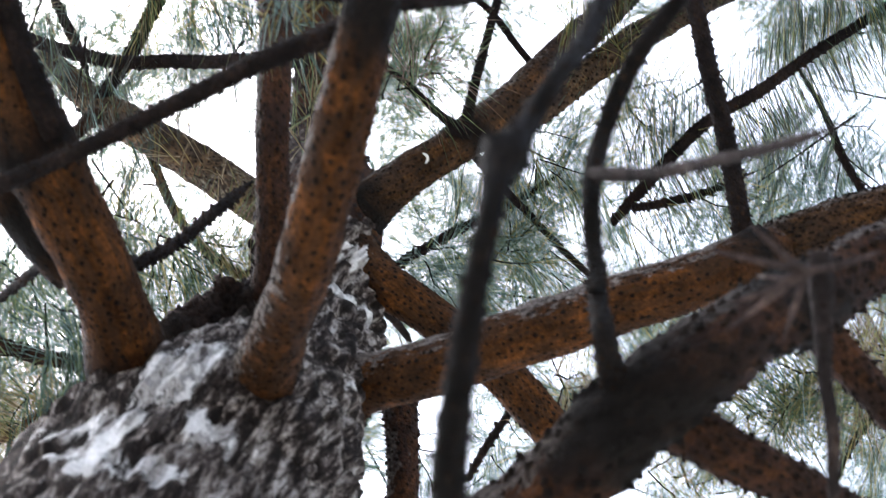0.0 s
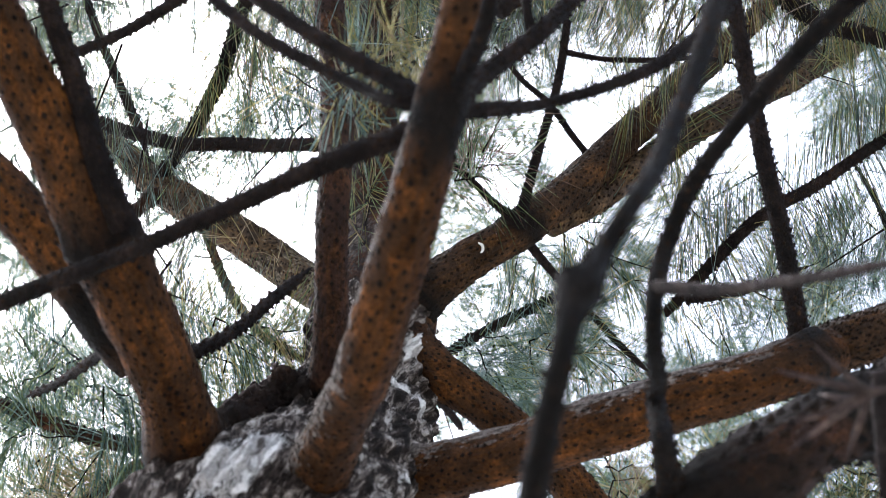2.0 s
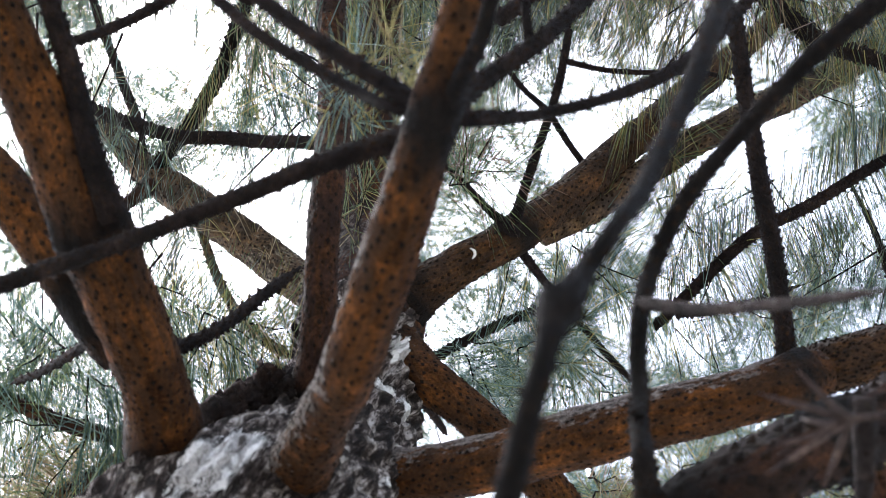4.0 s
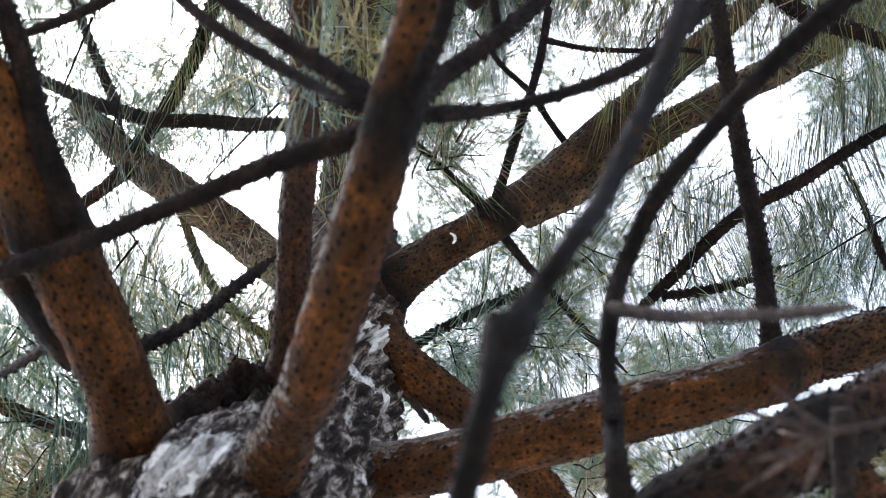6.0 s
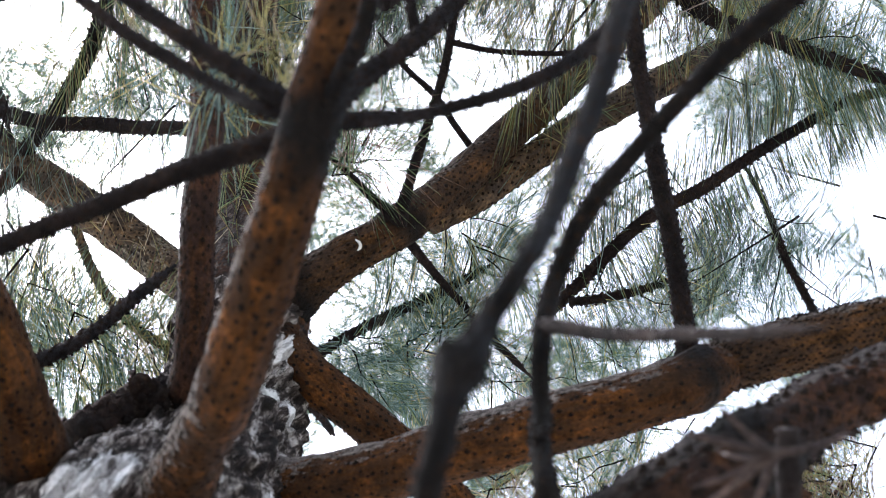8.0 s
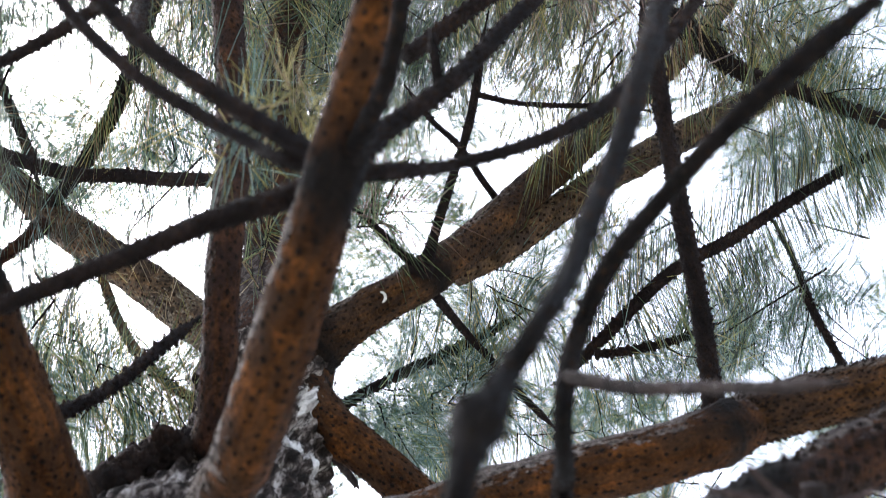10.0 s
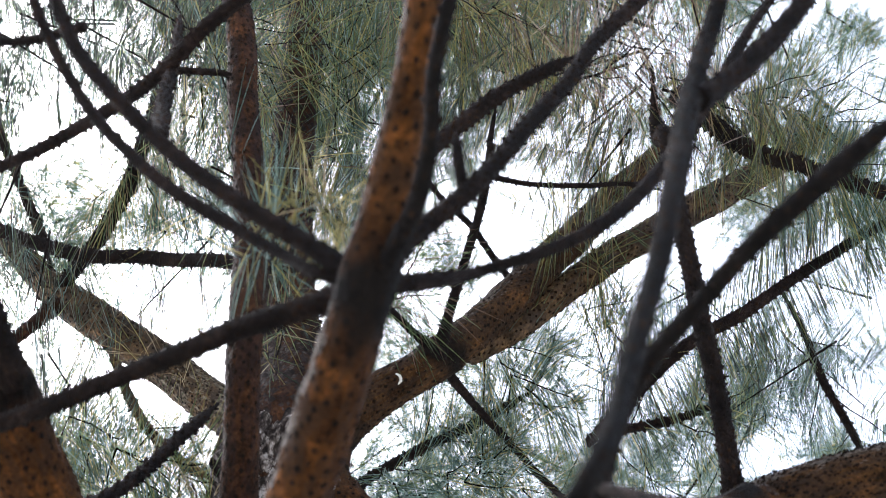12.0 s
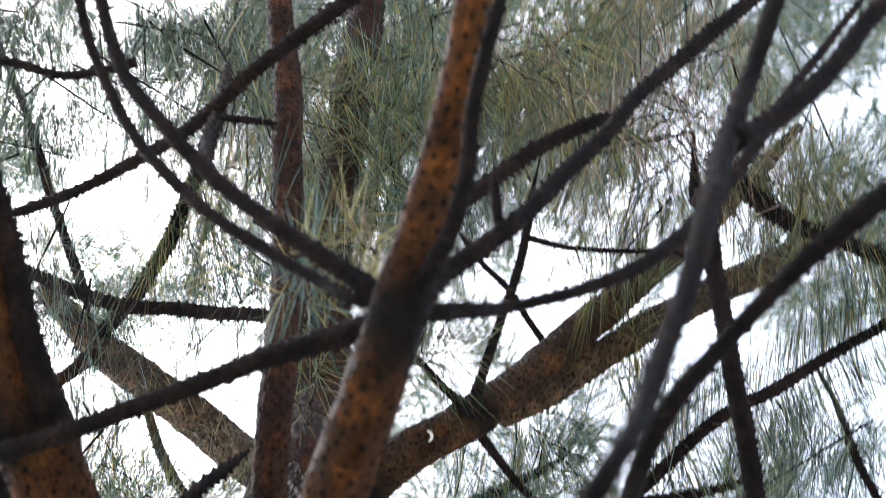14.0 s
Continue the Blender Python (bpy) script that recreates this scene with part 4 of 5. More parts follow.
limb("twig", [(-0.251, 0.576, 3.559, 0.0051), (-0.201, 0.577, 3.558, 0.0044), (-0.172, 0.579, 3.557, 0.0044)], TWIG_BARK, limb_c, scars=0.01, scar_size=0.003, spike=0.8, seed=67)
limb("branch", [(-0.329, 1.129, 3.208, 0.0121), (-0.385, 1.135, 3.239, 0.0109), (-0.474, 1.142, 3.280, 0.0103), (-0.551, 1.143, 3.325, 0.0102), (-0.639, 1.138, 3.373, 0.0092)], BARK_DULL, limb_a2, scars=0.012, scar_size=0.004, seed=68)
foliage(limb_a2, [(-0.385, 1.135, 3.239, 0.0109), (-0.474, 1.142, 3.280, 0.0103), (-0.551, 1.143, 3.325, 0.0102), (-0.639, 1.138, 3.373, 0.0092)], [GREEN, TEAL], (0.6, 0.4), shoots=7, shoot=0.1, per=93, reach=0.085, lift=-0.3, droop=0.4, comb=0.6, seed=69)
limb("twig", [(-0.371, 0.847, 3.004, 0.0059), (-0.439, 0.936, 3.094, 0.0051), (-0.524, 1.034, 3.210, 0.0045)], TWIG_BARK, limb_a2, scars=0.011, scar_size=0.003, spike=0.8, seed=70)
foliage(limb_a2, [(-0.418, 0.977, 3.232, 0.0069), (-0.499, 1.048, 3.308, 0.0059), (-0.608, 1.121, 3.382, 0.0050)], [TEAL, GREEN], (0.6, 0.4), shoots=7, shoot=0.1, per=100, reach=0.085, seed=71)
foliage(limb_a2, [(-0.431, 1.397, 3.575, 0.0088), (-0.510, 1.428, 3.559, 0.0070), (-0.606, 1.452, 3.546, 0.0057)], [STRAW, OLIVE, GREEN], (0.55, 0.3, 0.15), shoots=7, shoot=0.12, per=90, reach=0.1, seed=72)
foliage(limb_e, [(-0.506, 1.203, 3.905, 0.0095), (-0.439, 1.312, 3.847, 0.0076), (-0.391, 1.379, 3.811, 0.0062), (-0.324, 1.421, 3.789, 0.0057)], [GREEN, TEAL, OLIVE], (0.5, 0.3, 0.2), shoots=10, shoot=0.13, per=108, reach=0.09, lift=-0.2, droop=0.25, comb=0.6, seed=73)
foliage(limb_e, [(-0.500, 1.252, 4.219, 0.0212), (-0.569, 1.206, 4.243, 0.0159), (-0.671, 1.160, 4.324, 0.0108), (-0.771, 1.126, 4.399, 0.0088)], [TEAL, GREEN, STRAW], (0.45, 0.35, 0.2), shoots=9, shoot=0.12, per=93, reach=0.12, lift=-0.25, droop=0.4, seed=74)
foliage(limb_e, [(-0.513, 1.208, 4.186, 0.0208), (-0.421, 1.232, 4.116, 0.0154), (-0.317, 1.240, 3.999, 0.0099)], [STRAW, OLIVE], (0.8, 0.2), shoots=3, shoot=0.08, per=30, reach=0.13, lift=-0.2, droop=0.4, sprig=False, seed=75)
foliage(limb_x, [(-0.361, 0.851, 4.319, 0.0102), (-0.381, 0.933, 4.275, 0.0102), (-0.415, 1.012, 4.256, 0.0103)], [GREEN, OLIVE, STRAW], (0.5, 0.3, 0.2), shoots=7, shoot=0.12, per=100, reach=0.11, lift=-0.2, droop=0.35, seed=76)
foliage(limb_h, [(-0.233, 1.099, 4.130, 0.0101), (-0.303, 1.113, 4.236, 0.0104), (-0.384, 1.155, 4.384, 0.0110)], [TEAL, GREEN], (0.75, 0.25), shoots=9, shoot=0.16, per=108, reach=0.09, seed=77)
foliage(limb_c, [(-0.124, 0.795, 3.386, 0.0143), (-0.149, 0.747, 3.468, 0.0146), (-0.168, 0.688, 3.556, 0.0150), (-0.188, 0.626, 3.646, 0.0115)], [GREEN, OLIVE, TEAL], (0.45, 0.25, 0.3), shoots=3, shoot=0.11, per=40, reach=0.1, spread=0.9, droop=0.2, seed=78)
foliage(limb_c, [(-0.172, 0.790, 3.785, 0.0168), (-0.230, 0.747, 3.808, 0.0168), (-0.278, 0.704, 3.887, 0.0172), (-0.293, 0.642, 3.977, 0.0132)], [OLIVE, STRAW, GREEN], (0.4, 0.2, 0.4), shoots=3, shoot=0.12, per=40, reach=0.1, spread=0.9, droop=0.3, seed=80)
foliage(limb_b, [(-0.117, 0.526, 2.997, 0.0044), (-0.103, 0.557, 3.040, 0.0045), (-0.098, 0.604, 3.078, 0.0041)], [TEAL, OLIVE], (0.7, 0.3), shoots=3, shoot=0.05, per=60, reach=0.07, seed=81)
foliage(limb_b, [(-0.032, 0.903, 3.498, 0.0061), (0.007, 0.883, 3.509, 0.0061), (0.045, 0.849, 3.527, 0.0054)], [GREEN, DEAD], (0.7, 0.3), shoots=5, shoot=0.07, per=86, reach=0.075, seed=82)
foliage(limb_c, [(-0.122, 1.024, 3.547, 0.0064), (-0.122, 0.982, 3.570, 0.0064), (-0.122, 0.925, 3.600, 0.0056)], [GREEN, OLIVE, STRAW], (0.5, 0.3, 0.2), shoots=3, shoot=0.07, per=50, reach=0.08, seed=83)
limb("twig", [(-0.522, 1.408, 4.476, 0.0082), (-0.458, 1.542, 4.404, 0.0105), (-0.387, 1.625, 4.360, 0.0105), (-0.284, 1.624, 4.247, 0.0102)], BARK_SCALY, limb_e, scars=0.014, scar_size=0.004, seed=84)
limb("twig", [(-0.882, 0.766, 4.817, 0.0047), (-0.787, 0.897, 4.691, 0.0069), (-0.712, 1.023, 4.567, 0.0091), (-0.672, 1.113, 4.519, 0.0091), (-0.626, 1.204, 4.471, 0.0102), (-0.593, 1.243, 4.393, 0.0100)], LICHEN_BARK, limb_e, scars=0.012, scar_size=0.004, seed=87)

foliage(limb_e, [(-0.371, 1.116, 3.612, 0.0067), (-0.329, 1.175, 3.580, 0.0067), (-0.287, 1.227, 3.552, 0.0050)], [GREEN, OLIVE, TEAL], (0.5, 0.25, 0.25), shoots=7, shoot=0.1, per=110, reach=0.1, lift=-0.4, droop=0.3, comb=0.7, seed=110)
foliage(limb_e, [(-0.297, 1.113, 3.556, 0.0066), (-0.256, 1.150, 3.537, 0.0066), (-0.223, 1.171, 3.525, 0.0049)], [OLIVE, STRAW, GREEN], (0.4, 0.2, 0.4), shoots=4, shoot=0.08, per=80, reach=0.1, lift=-0.4, droop=0.3, comb=0.7, seed=111)
foliage(limb_f, [(0.008, 1.170, 3.639, 0.0069), (0.042, 1.215, 3.615, 0.0069), (0.068, 1.246, 3.599, 0.0052)], [TEAL, GREEN], (0.7, 0.3), shoots=6, shoot=0.07, per=110, reach=0.08, comb=0.0, spread=1.0, seed=112)
foliage(limb_f, [(0.096, 1.210, 3.675, 0.0070), (0.149, 1.241, 3.658, 0.0070), (0.193, 1.210, 3.675, 0.0053)], [TEAL, GREEN, OLIVE], (0.5, 0.3, 0.2), shoots=6, shoot=0.08, per=110, reach=0.08, comb=0.0, spread=1.0, seed=113)
limb("twig", [(-0.416, 1.223, 3.328, 0.0131), (-0.454, 1.243, 3.317, 0.0115), (-0.492, 1.267, 3.305, 0.0108), (-0.544, 1.303, 3.308, 0.0093)], BARK_SCALY, limb_a2, "tan twig with straw-yellow needles", scars=0.012, scar_size=0.004, seed=114)
foliage(limb_a2, [(-0.416, 1.223, 3.328, 0.0115), (-0.454, 1.243, 3.317, 0.0115), (-0.492, 1.267, 3.305, 0.0108), (-0.544, 1.303, 3.308, 0.0093)], [STRAW, OLIVE], (0.6, 0.4), shoots=5, shoot=0.05, per=90, reach=0.07, spread=0.9, along=200, lift=0.4, seed=115)
foliage(limb_a2, [(-0.446, 1.008, 3.216, 0.0069), (-0.411, 1.032, 3.203, 0.0056), (-0.390, 1.057, 3.190, 0.0045)], [TEAL, GREEN], (0.6, 0.4), shoots=5, shoot=0.08, per=110, reach=0.08, lift=-0.4, droop=0.3, comb=0.6, seed=116)
foliage(limb_a2, [(-0.649, 1.324, 3.501, 0.0084), (-0.598, 1.347, 3.489, 0.0067), (-0.615, 1.384, 3.469, 0.0055)], [TEAL, GREEN, OLIVE], (0.4, 0.3, 0.3), shoots=7, shoot=0.1, per=100, reach=0.09, comb=0.5, seed=117)
foliage(limb_f, [(0.424, 1.208, 3.223, 0.0059), (0.476, 1.235, 3.208, 0.0059), (0.513, 1.210, 3.222, 0.0051)], [GREEN, OLIVE], (0.5, 0.5), shoots=6, shoot=0.08, per=110, reach=0.085, comb=0.0, seed=118)
foliage(limb_f, [(0.118, 1.612, 3.688, 0.0076), (0.176, 1.562, 3.714, 0.0076), (0.136, 1.663, 3.661, 0.0067)], [TEAL, GREEN], (0.6, 0.4), shoots=5, shoot=0.1, per=80, reach=0.09, seed=119)

foliage(limb_g, [(0.721, 1.108, 3.276, 0.0059), (0.672, 1.147, 3.255, 0.0059), (0.614, 1.179, 3.238, 0.0051)], [OLIVE, STRAW, DEAD], (0.4, 0.3, 0.3), shoots=7, shoot=0.1, per=110, reach=0.09, comb=0.5, seed=120)
foliage(limb_g, [(0.835, 1.347, 3.488, 0.0067), (0.760, 1.378, 3.472, 0.0067), (0.676, 1.400, 3.460, 0.0059)], [GREEN, OLIVE, TEAL], (0.4, 0.3, 0.3), shoots=7, shoot=0.1, per=110, reach=0.09, comb=0.5, seed=121)
foliage(limb_d, [(0.570, 1.254, 3.538, 0.0067), (0.504, 1.284, 3.522, 0.0067), (0.438, 1.321, 3.502, 0.0059)], [GREEN, OLIVE, TEAL], (0.5, 0.2, 0.3), shoots=3, shoot=0.1, per=110, reach=0.09, comb=0.5, seed=122)
foliage(limb_d, [(0.353, 1.359, 3.596, 0.0070), (0.406, 1.404, 3.572, 0.0070), (0.372, 1.435, 3.555, 0.0061)], [OLIVE, STRAW, GREEN], (0.4, 0.3, 0.3), shoots=6, shoot=0.1, per=90, reach=0.09, comb=0.4, seed=123)
# leafy boughs in the middle distance
for k, (pts_mid, mats_mid, share_mid, n_mid) in enumerate([
        ([(0.706, 1.203, 4.131, 0.0072), (0.645, 1.294, 4.083, 0.0072), (0.604, 1.357, 4.050, 0.0061)], [TEAL, GREEN, OLIVE], (0.4, 0.4, 0.2), 3),
        ([(0.824, 1.293, 4.197, 0.0074), (0.752, 1.349, 4.167, 0.0074), (0.689, 1.424, 4.127, 0.0064)], [TEAL, GREEN, STRAW], (0.5, 0.4, 0.1), 3),
        ([(0.368, 1.285, 4.088, 0.0072), (0.419, 1.357, 4.049, 0.0072), (0.430, 1.430, 4.011, 0.0061)], [TEAL, GREEN, OLIVE], (0.4, 0.4, 0.2), 3),
        ([(0.180, 1.369, 4.157, 0.0074), (0.222, 1.462, 4.107, 0.0074), (0.201, 1.547, 4.062, 0.0064)], [TEAL, OLIVE, GREEN], (0.4, 0.2, 0.4), 9),
        ([(-0.594, 1.427, 4.239, 0.0077), (-0.583, 1.514, 4.193, 0.0077), (-0.506, 1.591, 4.152, 0.0066)], [TEAL, GREEN, OLIVE], (0.5, 0.3, 0.2), 10),
        ([(-0.421, 1.484, 4.322, 0.0079), (-0.398, 1.564, 4.279, 0.0079), (-0.386, 1.644, 4.237, 0.0068)], [TEAL, OLIVE, GREEN], (0.4, 0.3, 0.3), 8),
        ([(-0.722, 1.363, 3.933, 0.0069), (-0.673, 1.450, 3.887, 0.0069), (-0.594, 1.485, 3.868, 0.0059)], [TEAL, GREEN], (0.6, 0.4), 9),
        ([(-0.459, 1.107, 4.409, 0.0077), (-0.374, 1.078, 4.424, 0.0077), (-0.300, 1.030, 4.450, 0.0066)], [TEAL, OLIVE, GREEN], (0.4, 0.3, 0.3), 9),
        ([(-0.038, 1.002, 4.238, 0.0072), (-0.059, 0.895, 4.295, 0.0072), (-0.039, 0.786, 4.353, 0.0061)], [GREEN, TEAL, OLIVE], (0.5, 0.3, 0.2), 10),
        ([(0.024, 0.672, 4.527, 0.0074), (-0.035, 0.771, 4.474, 0.0074), (-0.040, 0.867, 4.423, 0.0064)], [GREEN, TEAL, OLIVE], (0.5, 0.3, 0.2), 10),
        ([(-0.303, 0.616, 4.217, 0.0067), (-0.240, 0.699, 4.173, 0.0067), (-0.160, 0.772, 4.134, 0.0057)], [OLIVE, GREEN, DEAD], (0.4, 0.4, 0.2), 12),
        ([(0.566, 0.742, 4.037, 0.0064), (0.658, 0.774, 4.020, 0.0064), (0.750, 0.790, 4.012, 0.0055)], [GREEN, OLIVE, TEAL], (0.4, 0.3, 0.3), 10),
        ([(0.810, 1.322, 4.295, 0.0077), (0.732, 1.399, 4.254, 0.0077), (0.676, 1.456, 4.223, 0.0066)], [TEAL, GREEN], (0.6, 0.4), 4)]):
    foliage(limb_e if k in (4, 5, 6, 7) else limb_s2, pts_mid, mats_mid, share_mid, shoots=n_mid, shoot=0.15, per=85, reach=0.095, lift=-0.1, droop=0.25, seed=600 + k)

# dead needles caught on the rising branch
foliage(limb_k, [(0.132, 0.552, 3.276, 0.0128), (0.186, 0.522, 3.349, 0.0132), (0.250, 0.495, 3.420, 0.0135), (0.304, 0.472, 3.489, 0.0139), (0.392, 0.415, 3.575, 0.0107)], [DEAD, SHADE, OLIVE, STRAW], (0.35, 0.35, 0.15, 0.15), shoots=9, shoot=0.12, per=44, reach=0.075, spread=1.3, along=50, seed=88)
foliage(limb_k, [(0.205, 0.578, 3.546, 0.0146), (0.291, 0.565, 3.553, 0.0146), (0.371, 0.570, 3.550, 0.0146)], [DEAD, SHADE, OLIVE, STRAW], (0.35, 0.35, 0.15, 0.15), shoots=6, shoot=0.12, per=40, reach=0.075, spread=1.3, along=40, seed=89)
foliage(limb_k, [(-0.037, 0.508, 4.048, 0.0176), (0.099, 0.582, 4.009, 0.0176), (0.220, 0.629, 4.040, 0.0179)], [GREEN, OLIVE, DEAD], (0.4, 0.4, 0.2), shoots=12, shoot=0.13, per=100, reach=0.09, seed=90)


def twig_fan(parent):
    """A whorl of dry bare twiglets spreading from a node."""
    hub = Vector([(0.258, 0.516, 2.402, 0.0017), (0.258, 0.514, 2.402, 0.0017)][0][:3])
    ends = [(0.196, 0.493, 2.391, 0.0024), (0.207, 0.527, 2.385, 0.0024), (0.217, 0.475, 2.390, 0.0020), (0.242, 0.554, 2.381, 0.0021), (0.310, 0.516, 2.424, 0.0021), (0.234, 0.533, 2.427, 0.0022), (0.200, 0.531, 2.360, 0.0020)]
    for i, e in enumerate(ends):
        a = Vector(e[:3])
        mid = hub.lerp(a, 0.5) + Vector((0, 0, -0.003 * (i % 3)))
        limb("twig", [(*hub, 0.0028), (*mid, 0.0022), (*a, 0.0011)], DRY_TWIG, parent, bend=0.003, seed=200 + i)


twig_fan(limb_g)

# ---- upper crown: boughs high overhead, with gaps of open sky ----
CROWN = [(0.000, 2.582, 6.456, 0.1006), (1.100, 2.582, 6.456, 0.1006), (0.000, 1.611, 6.973, 0.1006)]
origin = Vector(CROWN[0][:3])
over = (Vector(CROWN[1][:3]) - origin) / 1.1
back = (Vector(CROWN[2][:3]) - origin) / 1.1
along_view = over.cross(back).normalized()
if along_view.z < 0:
    along_view = -along_view
# open gaps: across, back, radius in metres
GAPS = [(1.2, -0.1, 0.28), (-0.85, 0.7, 0.42), (-0.55, 0.2, 0.3), (0.15, 0.42, 0.33), (0.5, 0.75, 0.25), (1.15, 0.5, 0.4), (-0.3, 0.0, 0.2), (1.5, 0.1, 0.2),
        (-1.1, 1.3, 0.25), (0.45, 0.35, 0.2), (-0.45, -0.1, 0.15), (0.1, -0.85, 0.18), (1.4, -0.75, 0.25)]

# thinner places in the boughs farthest off
THIN = [(1.15, 0.02, 0.32), (1.25, -0.2, 0.24), (1.62, -0.15, 0.22), (1.75, 0.2, 0.28), (1.0, -0.12, 0.15), (-1.0, 0.75, 0.3)]


def upper_bough(i, rng, us=(-1.9, 2.0), vs=(-1.25, 2.4), fars=(-0.6, 4.5), mats=(0.5, 0.35, 0.15), open_gaps=True, per=52):
    for _ in range(30):
        u, v = rng.uniform(*us), rng.uniform(*vs)
        if all(math.hypot(u - a, v - b) > g for a, b, g in (GAPS if open_gaps else THIN)):
            break
    far = rng.uniform(*fars)
    k = 1 + far / 5.5
    start = Vector((0, 0, 1.6)).lerp(origin + over * u + back * v, k)
    d = Vector((rng.uniform(-1, 1), rng.uniform(-1, 1), rng.uniform(-0.2, 0.6))).normalized()
    ln = rng.uniform(0.25, 0.5)
    bend = Vector((0, 0, rng.uniform(0, 0.12)))
    p = [(*(start + d * ln * t + bend * t * t), 0.0045 * (1 - 0.6 * t)) for t in (0, 0.35, 0.7, 1.0)]
    ob = limb("bough", p, TWIG_BARK, pine, "thin high bough with bluish needles" if i == 0 else "", bend=0, seed=300 + i)
    far_off = far > 4.5
    lean = Vector((rng.uniform(-1, 1), rng.uniform(-1, 1), 0.3)).normalized()
    foliage(ob, p, [TEAL, GREEN, OLIVE], mats, shoots=int(rng.integers(8, 13)), shoot=0.4 if far_off else 0.3, per=per, reach=0.17 if far_off else 0.11, seed=900 + i,
            width=0.0021 + 0.00045 * max(far, 0), plain=True, sprig=far < 2.0, comb=0.65, comb_way=tuple(lean))


crown_rng = np.random.default_rng(11)
for i in range(330):
    upper_bough(i, crown_rng)

# more needles overhead near the leader
for i in range(50):
    upper_bough(420 + i, crown_rng, (-1.3, 1.6), (0.9, 2.6))
for i in range(13):
    upper_bough(500 + i, crown_rng, (0.02, 1.0), (1.0, 1.9), (-2.3, -0.8), (0.3, 0.4, 0.3))
for i in range(6):
    upper_bough(540 + i, crown_rng, (-0.85, -0.55), (1.0, 1.9), (-2.3, -0.8), (0.3, 0.4, 0.3))

for i in range(140):
    upper_bough(700 + i, crown_rng, (-1.9, 0.3), (0.2, 2.2), (5.0, 9.0), (0.4, 0.4, 0.2), False, 42)
for i in range(65):
    upper_bough(920 + i, crown_rng, (0.3, 2.0), (-0.6, 2.0), (5.0, 9.0), (0.4, 0.4, 0.2), False, 42)
for i in range(85):
    upper_bough(1020 + i, crown_rng, (-1.9, 2.0), (-0.9, 2.2), (6.0, 10.0), (0.4, 0.35, 0.25), False, 40)


# open sky that no near bough crosses
CLEAR = [(-0.92, 0.8, 0.2), (-0.75, 0.5, 0.2), (-0.8, 0.2, 0.28), (0.2, 0.38, 0.28), (0.62, 0.76, 0.18), (1.15, 0.5, 0.3), (1.75, 0.2, 0.25)]


def hanging_bough(i, rng, us, vs, dist, mats, share, per=44, stray=0.25):
    """A thin bough nearer by, whose needles all hang one way and let the sky show between them."""
    d = rng.uniform(*dist)
    for _ in range(30):
        u, v = rng.uniform(*us), rng.uniform(*vs)
        if all(math.hypot(u - a, v - 0.2 - b) > g for a, b, g in CLEAR):
            break
    eye = Vector((0, 0, 1.66))
    start = eye + (origin + over * u + back * v - eye).normalized() * d
    way = (over * rng.uniform(-1, 1) - back * rng.uniform(0.0, 0.8) + along_view * rng.uniform(-0.5, 0.5)).normalized()
    ln = rng.uniform(0.05, 0.09) * d
    p = [(*(start + way * ln * t), 0.0022 * (1 - 0.6 * t)) for t in (0, 0.35, 0.7, 1.0)]
    ob = limb("bough", p, TWIG_BARK, pine, bend=0, seed=2300 + i)
    lean = (over * rng.uniform(-0.45, 0.15) - back + along_view * rng.uniform(-0.4, 0.4)).normalized()
    foliage(ob, p, mats, share, shoots=int(rng.integers(5, 9)), shoot=0.045 * d, per=per, reach=0.1, spread=0.9 + stray, seed=2400 + i,
            width=0.00052 * d, plain=True, sprig=False, comb=0.85, comb_way=tuple(lean), droop=0.05)


veil_rng = np.random.default_rng(23)
for i in range(42):
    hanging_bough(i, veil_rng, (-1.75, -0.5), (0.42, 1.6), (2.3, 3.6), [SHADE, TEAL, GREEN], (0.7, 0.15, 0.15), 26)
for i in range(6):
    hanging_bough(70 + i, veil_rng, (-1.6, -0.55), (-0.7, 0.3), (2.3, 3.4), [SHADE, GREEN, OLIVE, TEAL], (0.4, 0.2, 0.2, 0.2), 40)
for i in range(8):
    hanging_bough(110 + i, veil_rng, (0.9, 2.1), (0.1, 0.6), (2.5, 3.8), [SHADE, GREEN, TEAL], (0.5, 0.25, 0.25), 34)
# thick olive and dead needles round the upper end of the slanting limb
for i in range(5):
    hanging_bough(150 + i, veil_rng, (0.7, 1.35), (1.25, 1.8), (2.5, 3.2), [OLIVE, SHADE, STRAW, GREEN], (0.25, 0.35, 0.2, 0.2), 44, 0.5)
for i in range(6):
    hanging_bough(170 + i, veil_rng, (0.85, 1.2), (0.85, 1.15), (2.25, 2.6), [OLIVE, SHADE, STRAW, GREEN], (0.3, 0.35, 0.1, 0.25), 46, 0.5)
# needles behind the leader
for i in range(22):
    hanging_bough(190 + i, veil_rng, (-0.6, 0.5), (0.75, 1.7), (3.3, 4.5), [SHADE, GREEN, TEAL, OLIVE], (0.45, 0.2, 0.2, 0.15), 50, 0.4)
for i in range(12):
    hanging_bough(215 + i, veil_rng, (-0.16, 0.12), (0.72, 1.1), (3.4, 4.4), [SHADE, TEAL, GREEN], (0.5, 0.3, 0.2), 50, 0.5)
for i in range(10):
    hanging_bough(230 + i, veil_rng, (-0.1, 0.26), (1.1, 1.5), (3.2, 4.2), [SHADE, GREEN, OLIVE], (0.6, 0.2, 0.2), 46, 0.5)


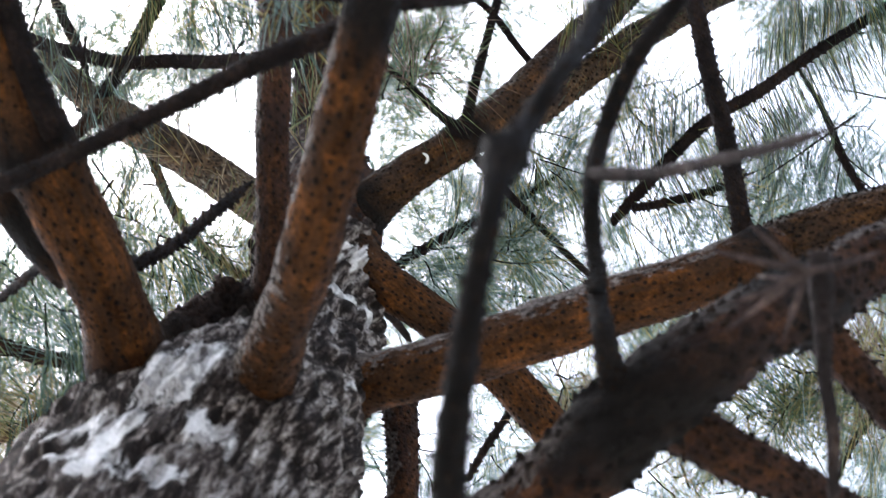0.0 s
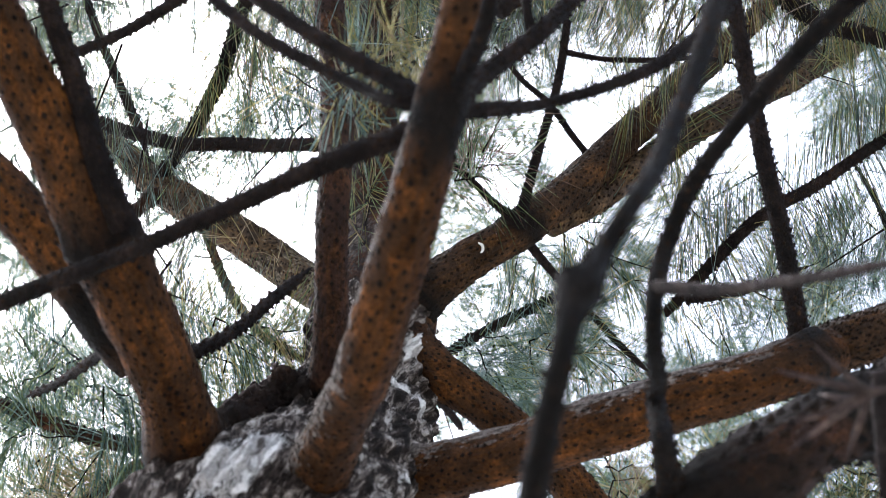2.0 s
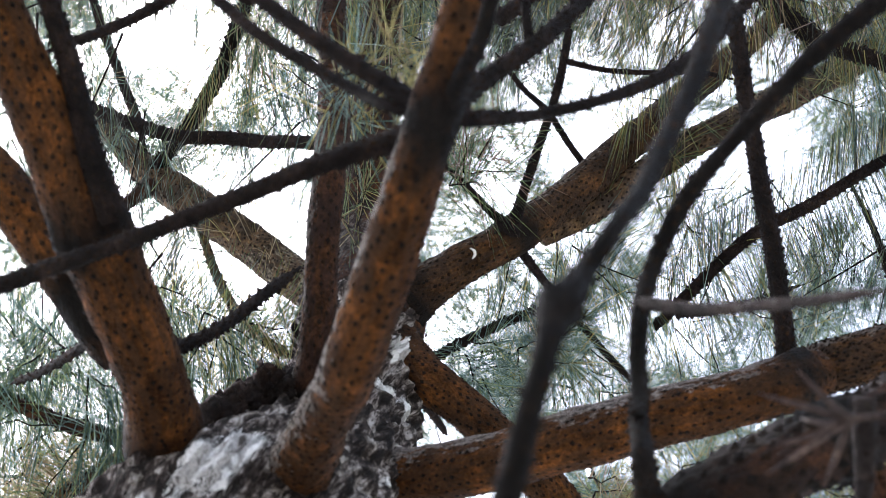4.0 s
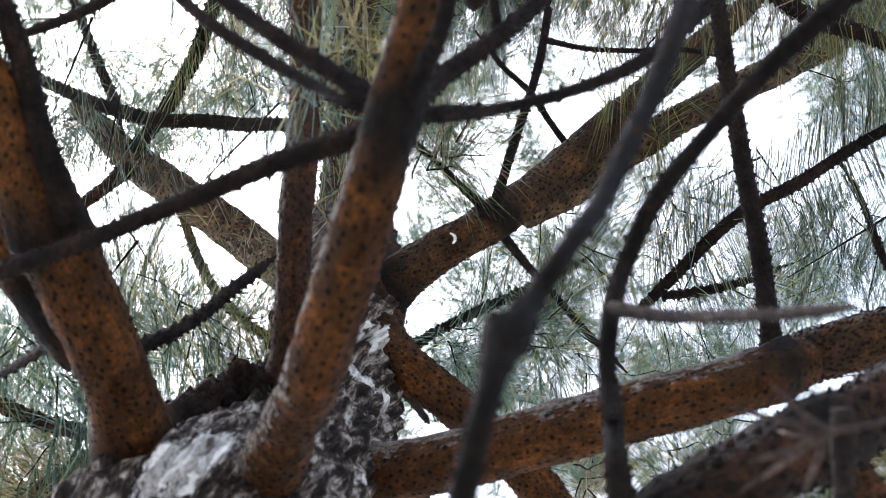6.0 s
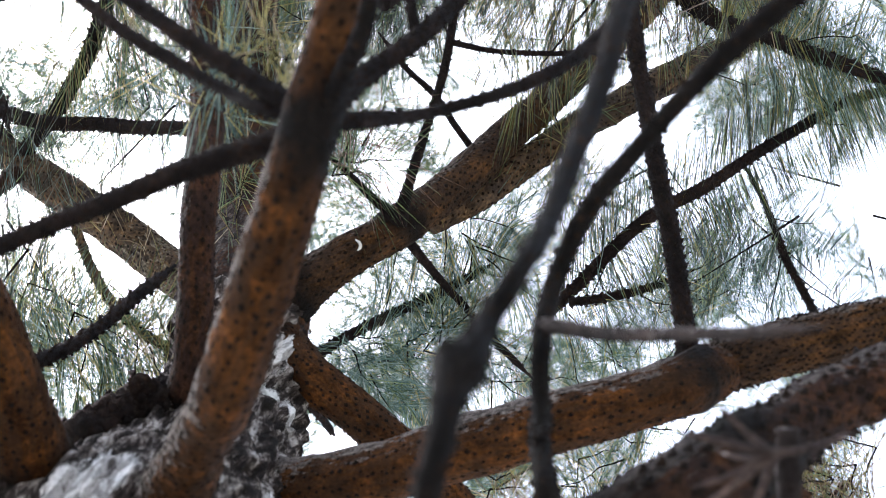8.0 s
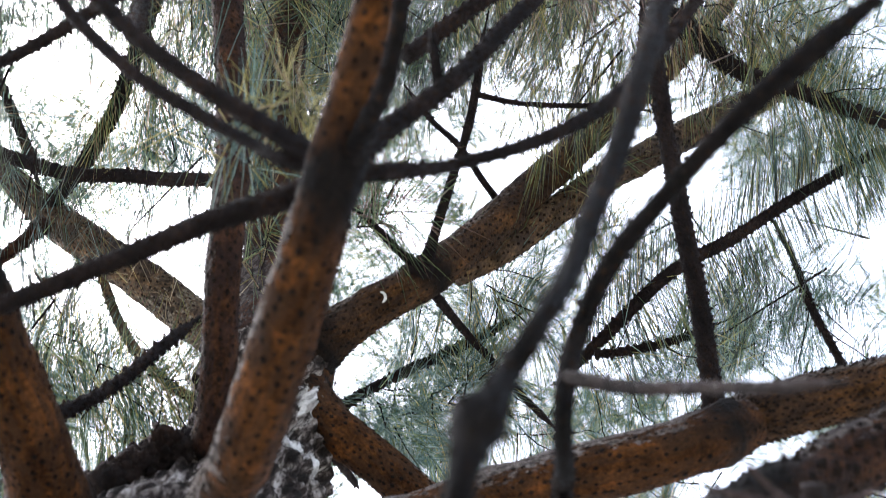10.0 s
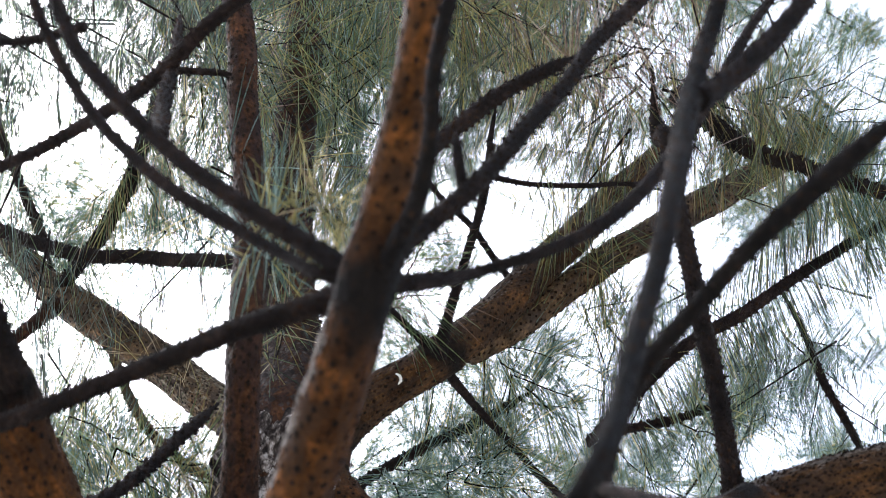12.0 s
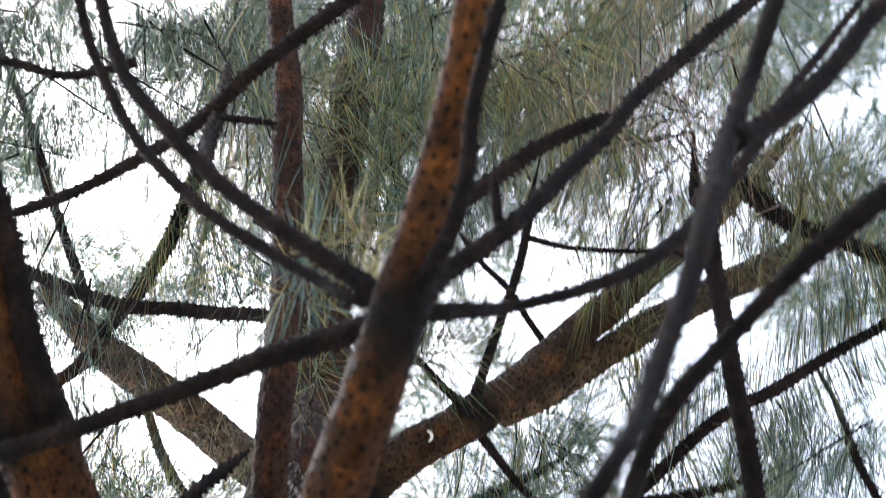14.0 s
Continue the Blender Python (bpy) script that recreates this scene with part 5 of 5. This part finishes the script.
def shading_bough(i, rng):
    """Unseen boughs added over and behind the place below: shade, and a round crown."""
    open_way = Vector((0, math.cos(radians(62)), math.sin(radians(62))))
    for _ in range(60):
        p = Vector((rng.uniform(-1, 1), rng.uniform(-1, 1), rng.uniform(-1, 1)))
        at = Vector((-0.1 + 3.4 * p.x, 0.9 + 3.4 * p.y, 6.0 + 2.6 * p.z))
        if p.length < 1 and (at - Vector((0, 0, 1.6))).angle(open_way) > radians(31):
            break
    out = Vector((at.x + 0.1, at.y - 0.9, 0.4)).normalized()
    ln = rng.uniform(0.5, 0.9)
    q = [(*(at + out * ln * t + Vector((0, 0, 0.1 * t * t))), 0.012 * (1 - 0.7 * t)) for t in (0, 0.35, 0.7, 1.0)]
    ob = limb("bough", q, TWIG_BARK, pine, bend=0, seed=1500 + i)
    foliage(ob, q, [GREEN, TEAL, OLIVE], (0.5, 0.35, 0.15), shoots=12, shoot=0.35, per=45, reach=0.12, seed=1700 + i, width=0.006, start=0.0, plain=True)


for i in range(60):
    shading_bough(i, crown_rng)

# ---- unseen far woods, added to close the place and cut low side light ----
wv, wf = [], []
wood_rng = np.random.default_rng(5)
for i in range(300):
    a = 2 * math.pi * (i + wood_rng.uniform(-0.4, 0.4)) / 150
    rad = wood_rng.uniform(30, 36) if i < 150 else wood_rng.uniform(38, 50)
    tall = wood_rng.uniform(9.5, 12.2) if i < 150 else wood_rng.uniform(12, 15)
    cx, cy = rad * math.cos(a), rad * math.sin(a)
    n0 = len(wv)
    for k in range(6):
        b = k * math.pi / 3
        wv.append((cx + 0.2 * math.cos(b), cy + 0.2 * math.sin(b), -0.1))
    wv.append((cx, cy, tall * 0.6))
    wf += [(n0 + k, n0 + (k + 1) % 6, n0 + 6) for k in range(6)]
    for tier in range(7):
        z = tall * (0.14 + 0.115 * tier)
        wide = (1.9 - 0.23 * tier) * wood_rng.uniform(0.8, 1.2)
        n0 = len(wv)
        for k in range(14):
            b = 2 * math.pi * k / 14
            w = wide * (1.0 if k % 2 else 0.6) * wood_rng.uniform(0.8, 1.15)
            wv.append((cx + w * math.cos(b), cy + w * math.sin(b), z - w * 0.25))
        wv.append((cx, cy, z + tall * 0.16))
        wf += [(n0 + k, n0 + (k + 1) % 14, n0 + 14) for k in range(14)]
mesh_object("light_blocking_woods", wv, wf, [GREEN], None, "unseen ring of conifers added to cut the low sky light", "stuff", smooth=False)

# ---- a small pale hook on the slanting limb ----
curl_at = [(0.041, 1.019, 3.590, 0.0033), (0.047, 1.022, 3.588, 0.0033), (0.048, 1.028, 3.585, 0.0033), (0.044, 1.032, 3.582, 0.0033)]
curl = limb("pale_hook", [(*curl_at[0][:3], 0.001), (*curl_at[1][:3], 0.0021), (*curl_at[2][:3], 0.0021), (*curl_at[3][:3], 0.001)], PALE, None, bend=0.0005, seed=400)
curl.name = "pale_hook"
tagged(curl, "small pale hook on the slanting limb", "bark curl")
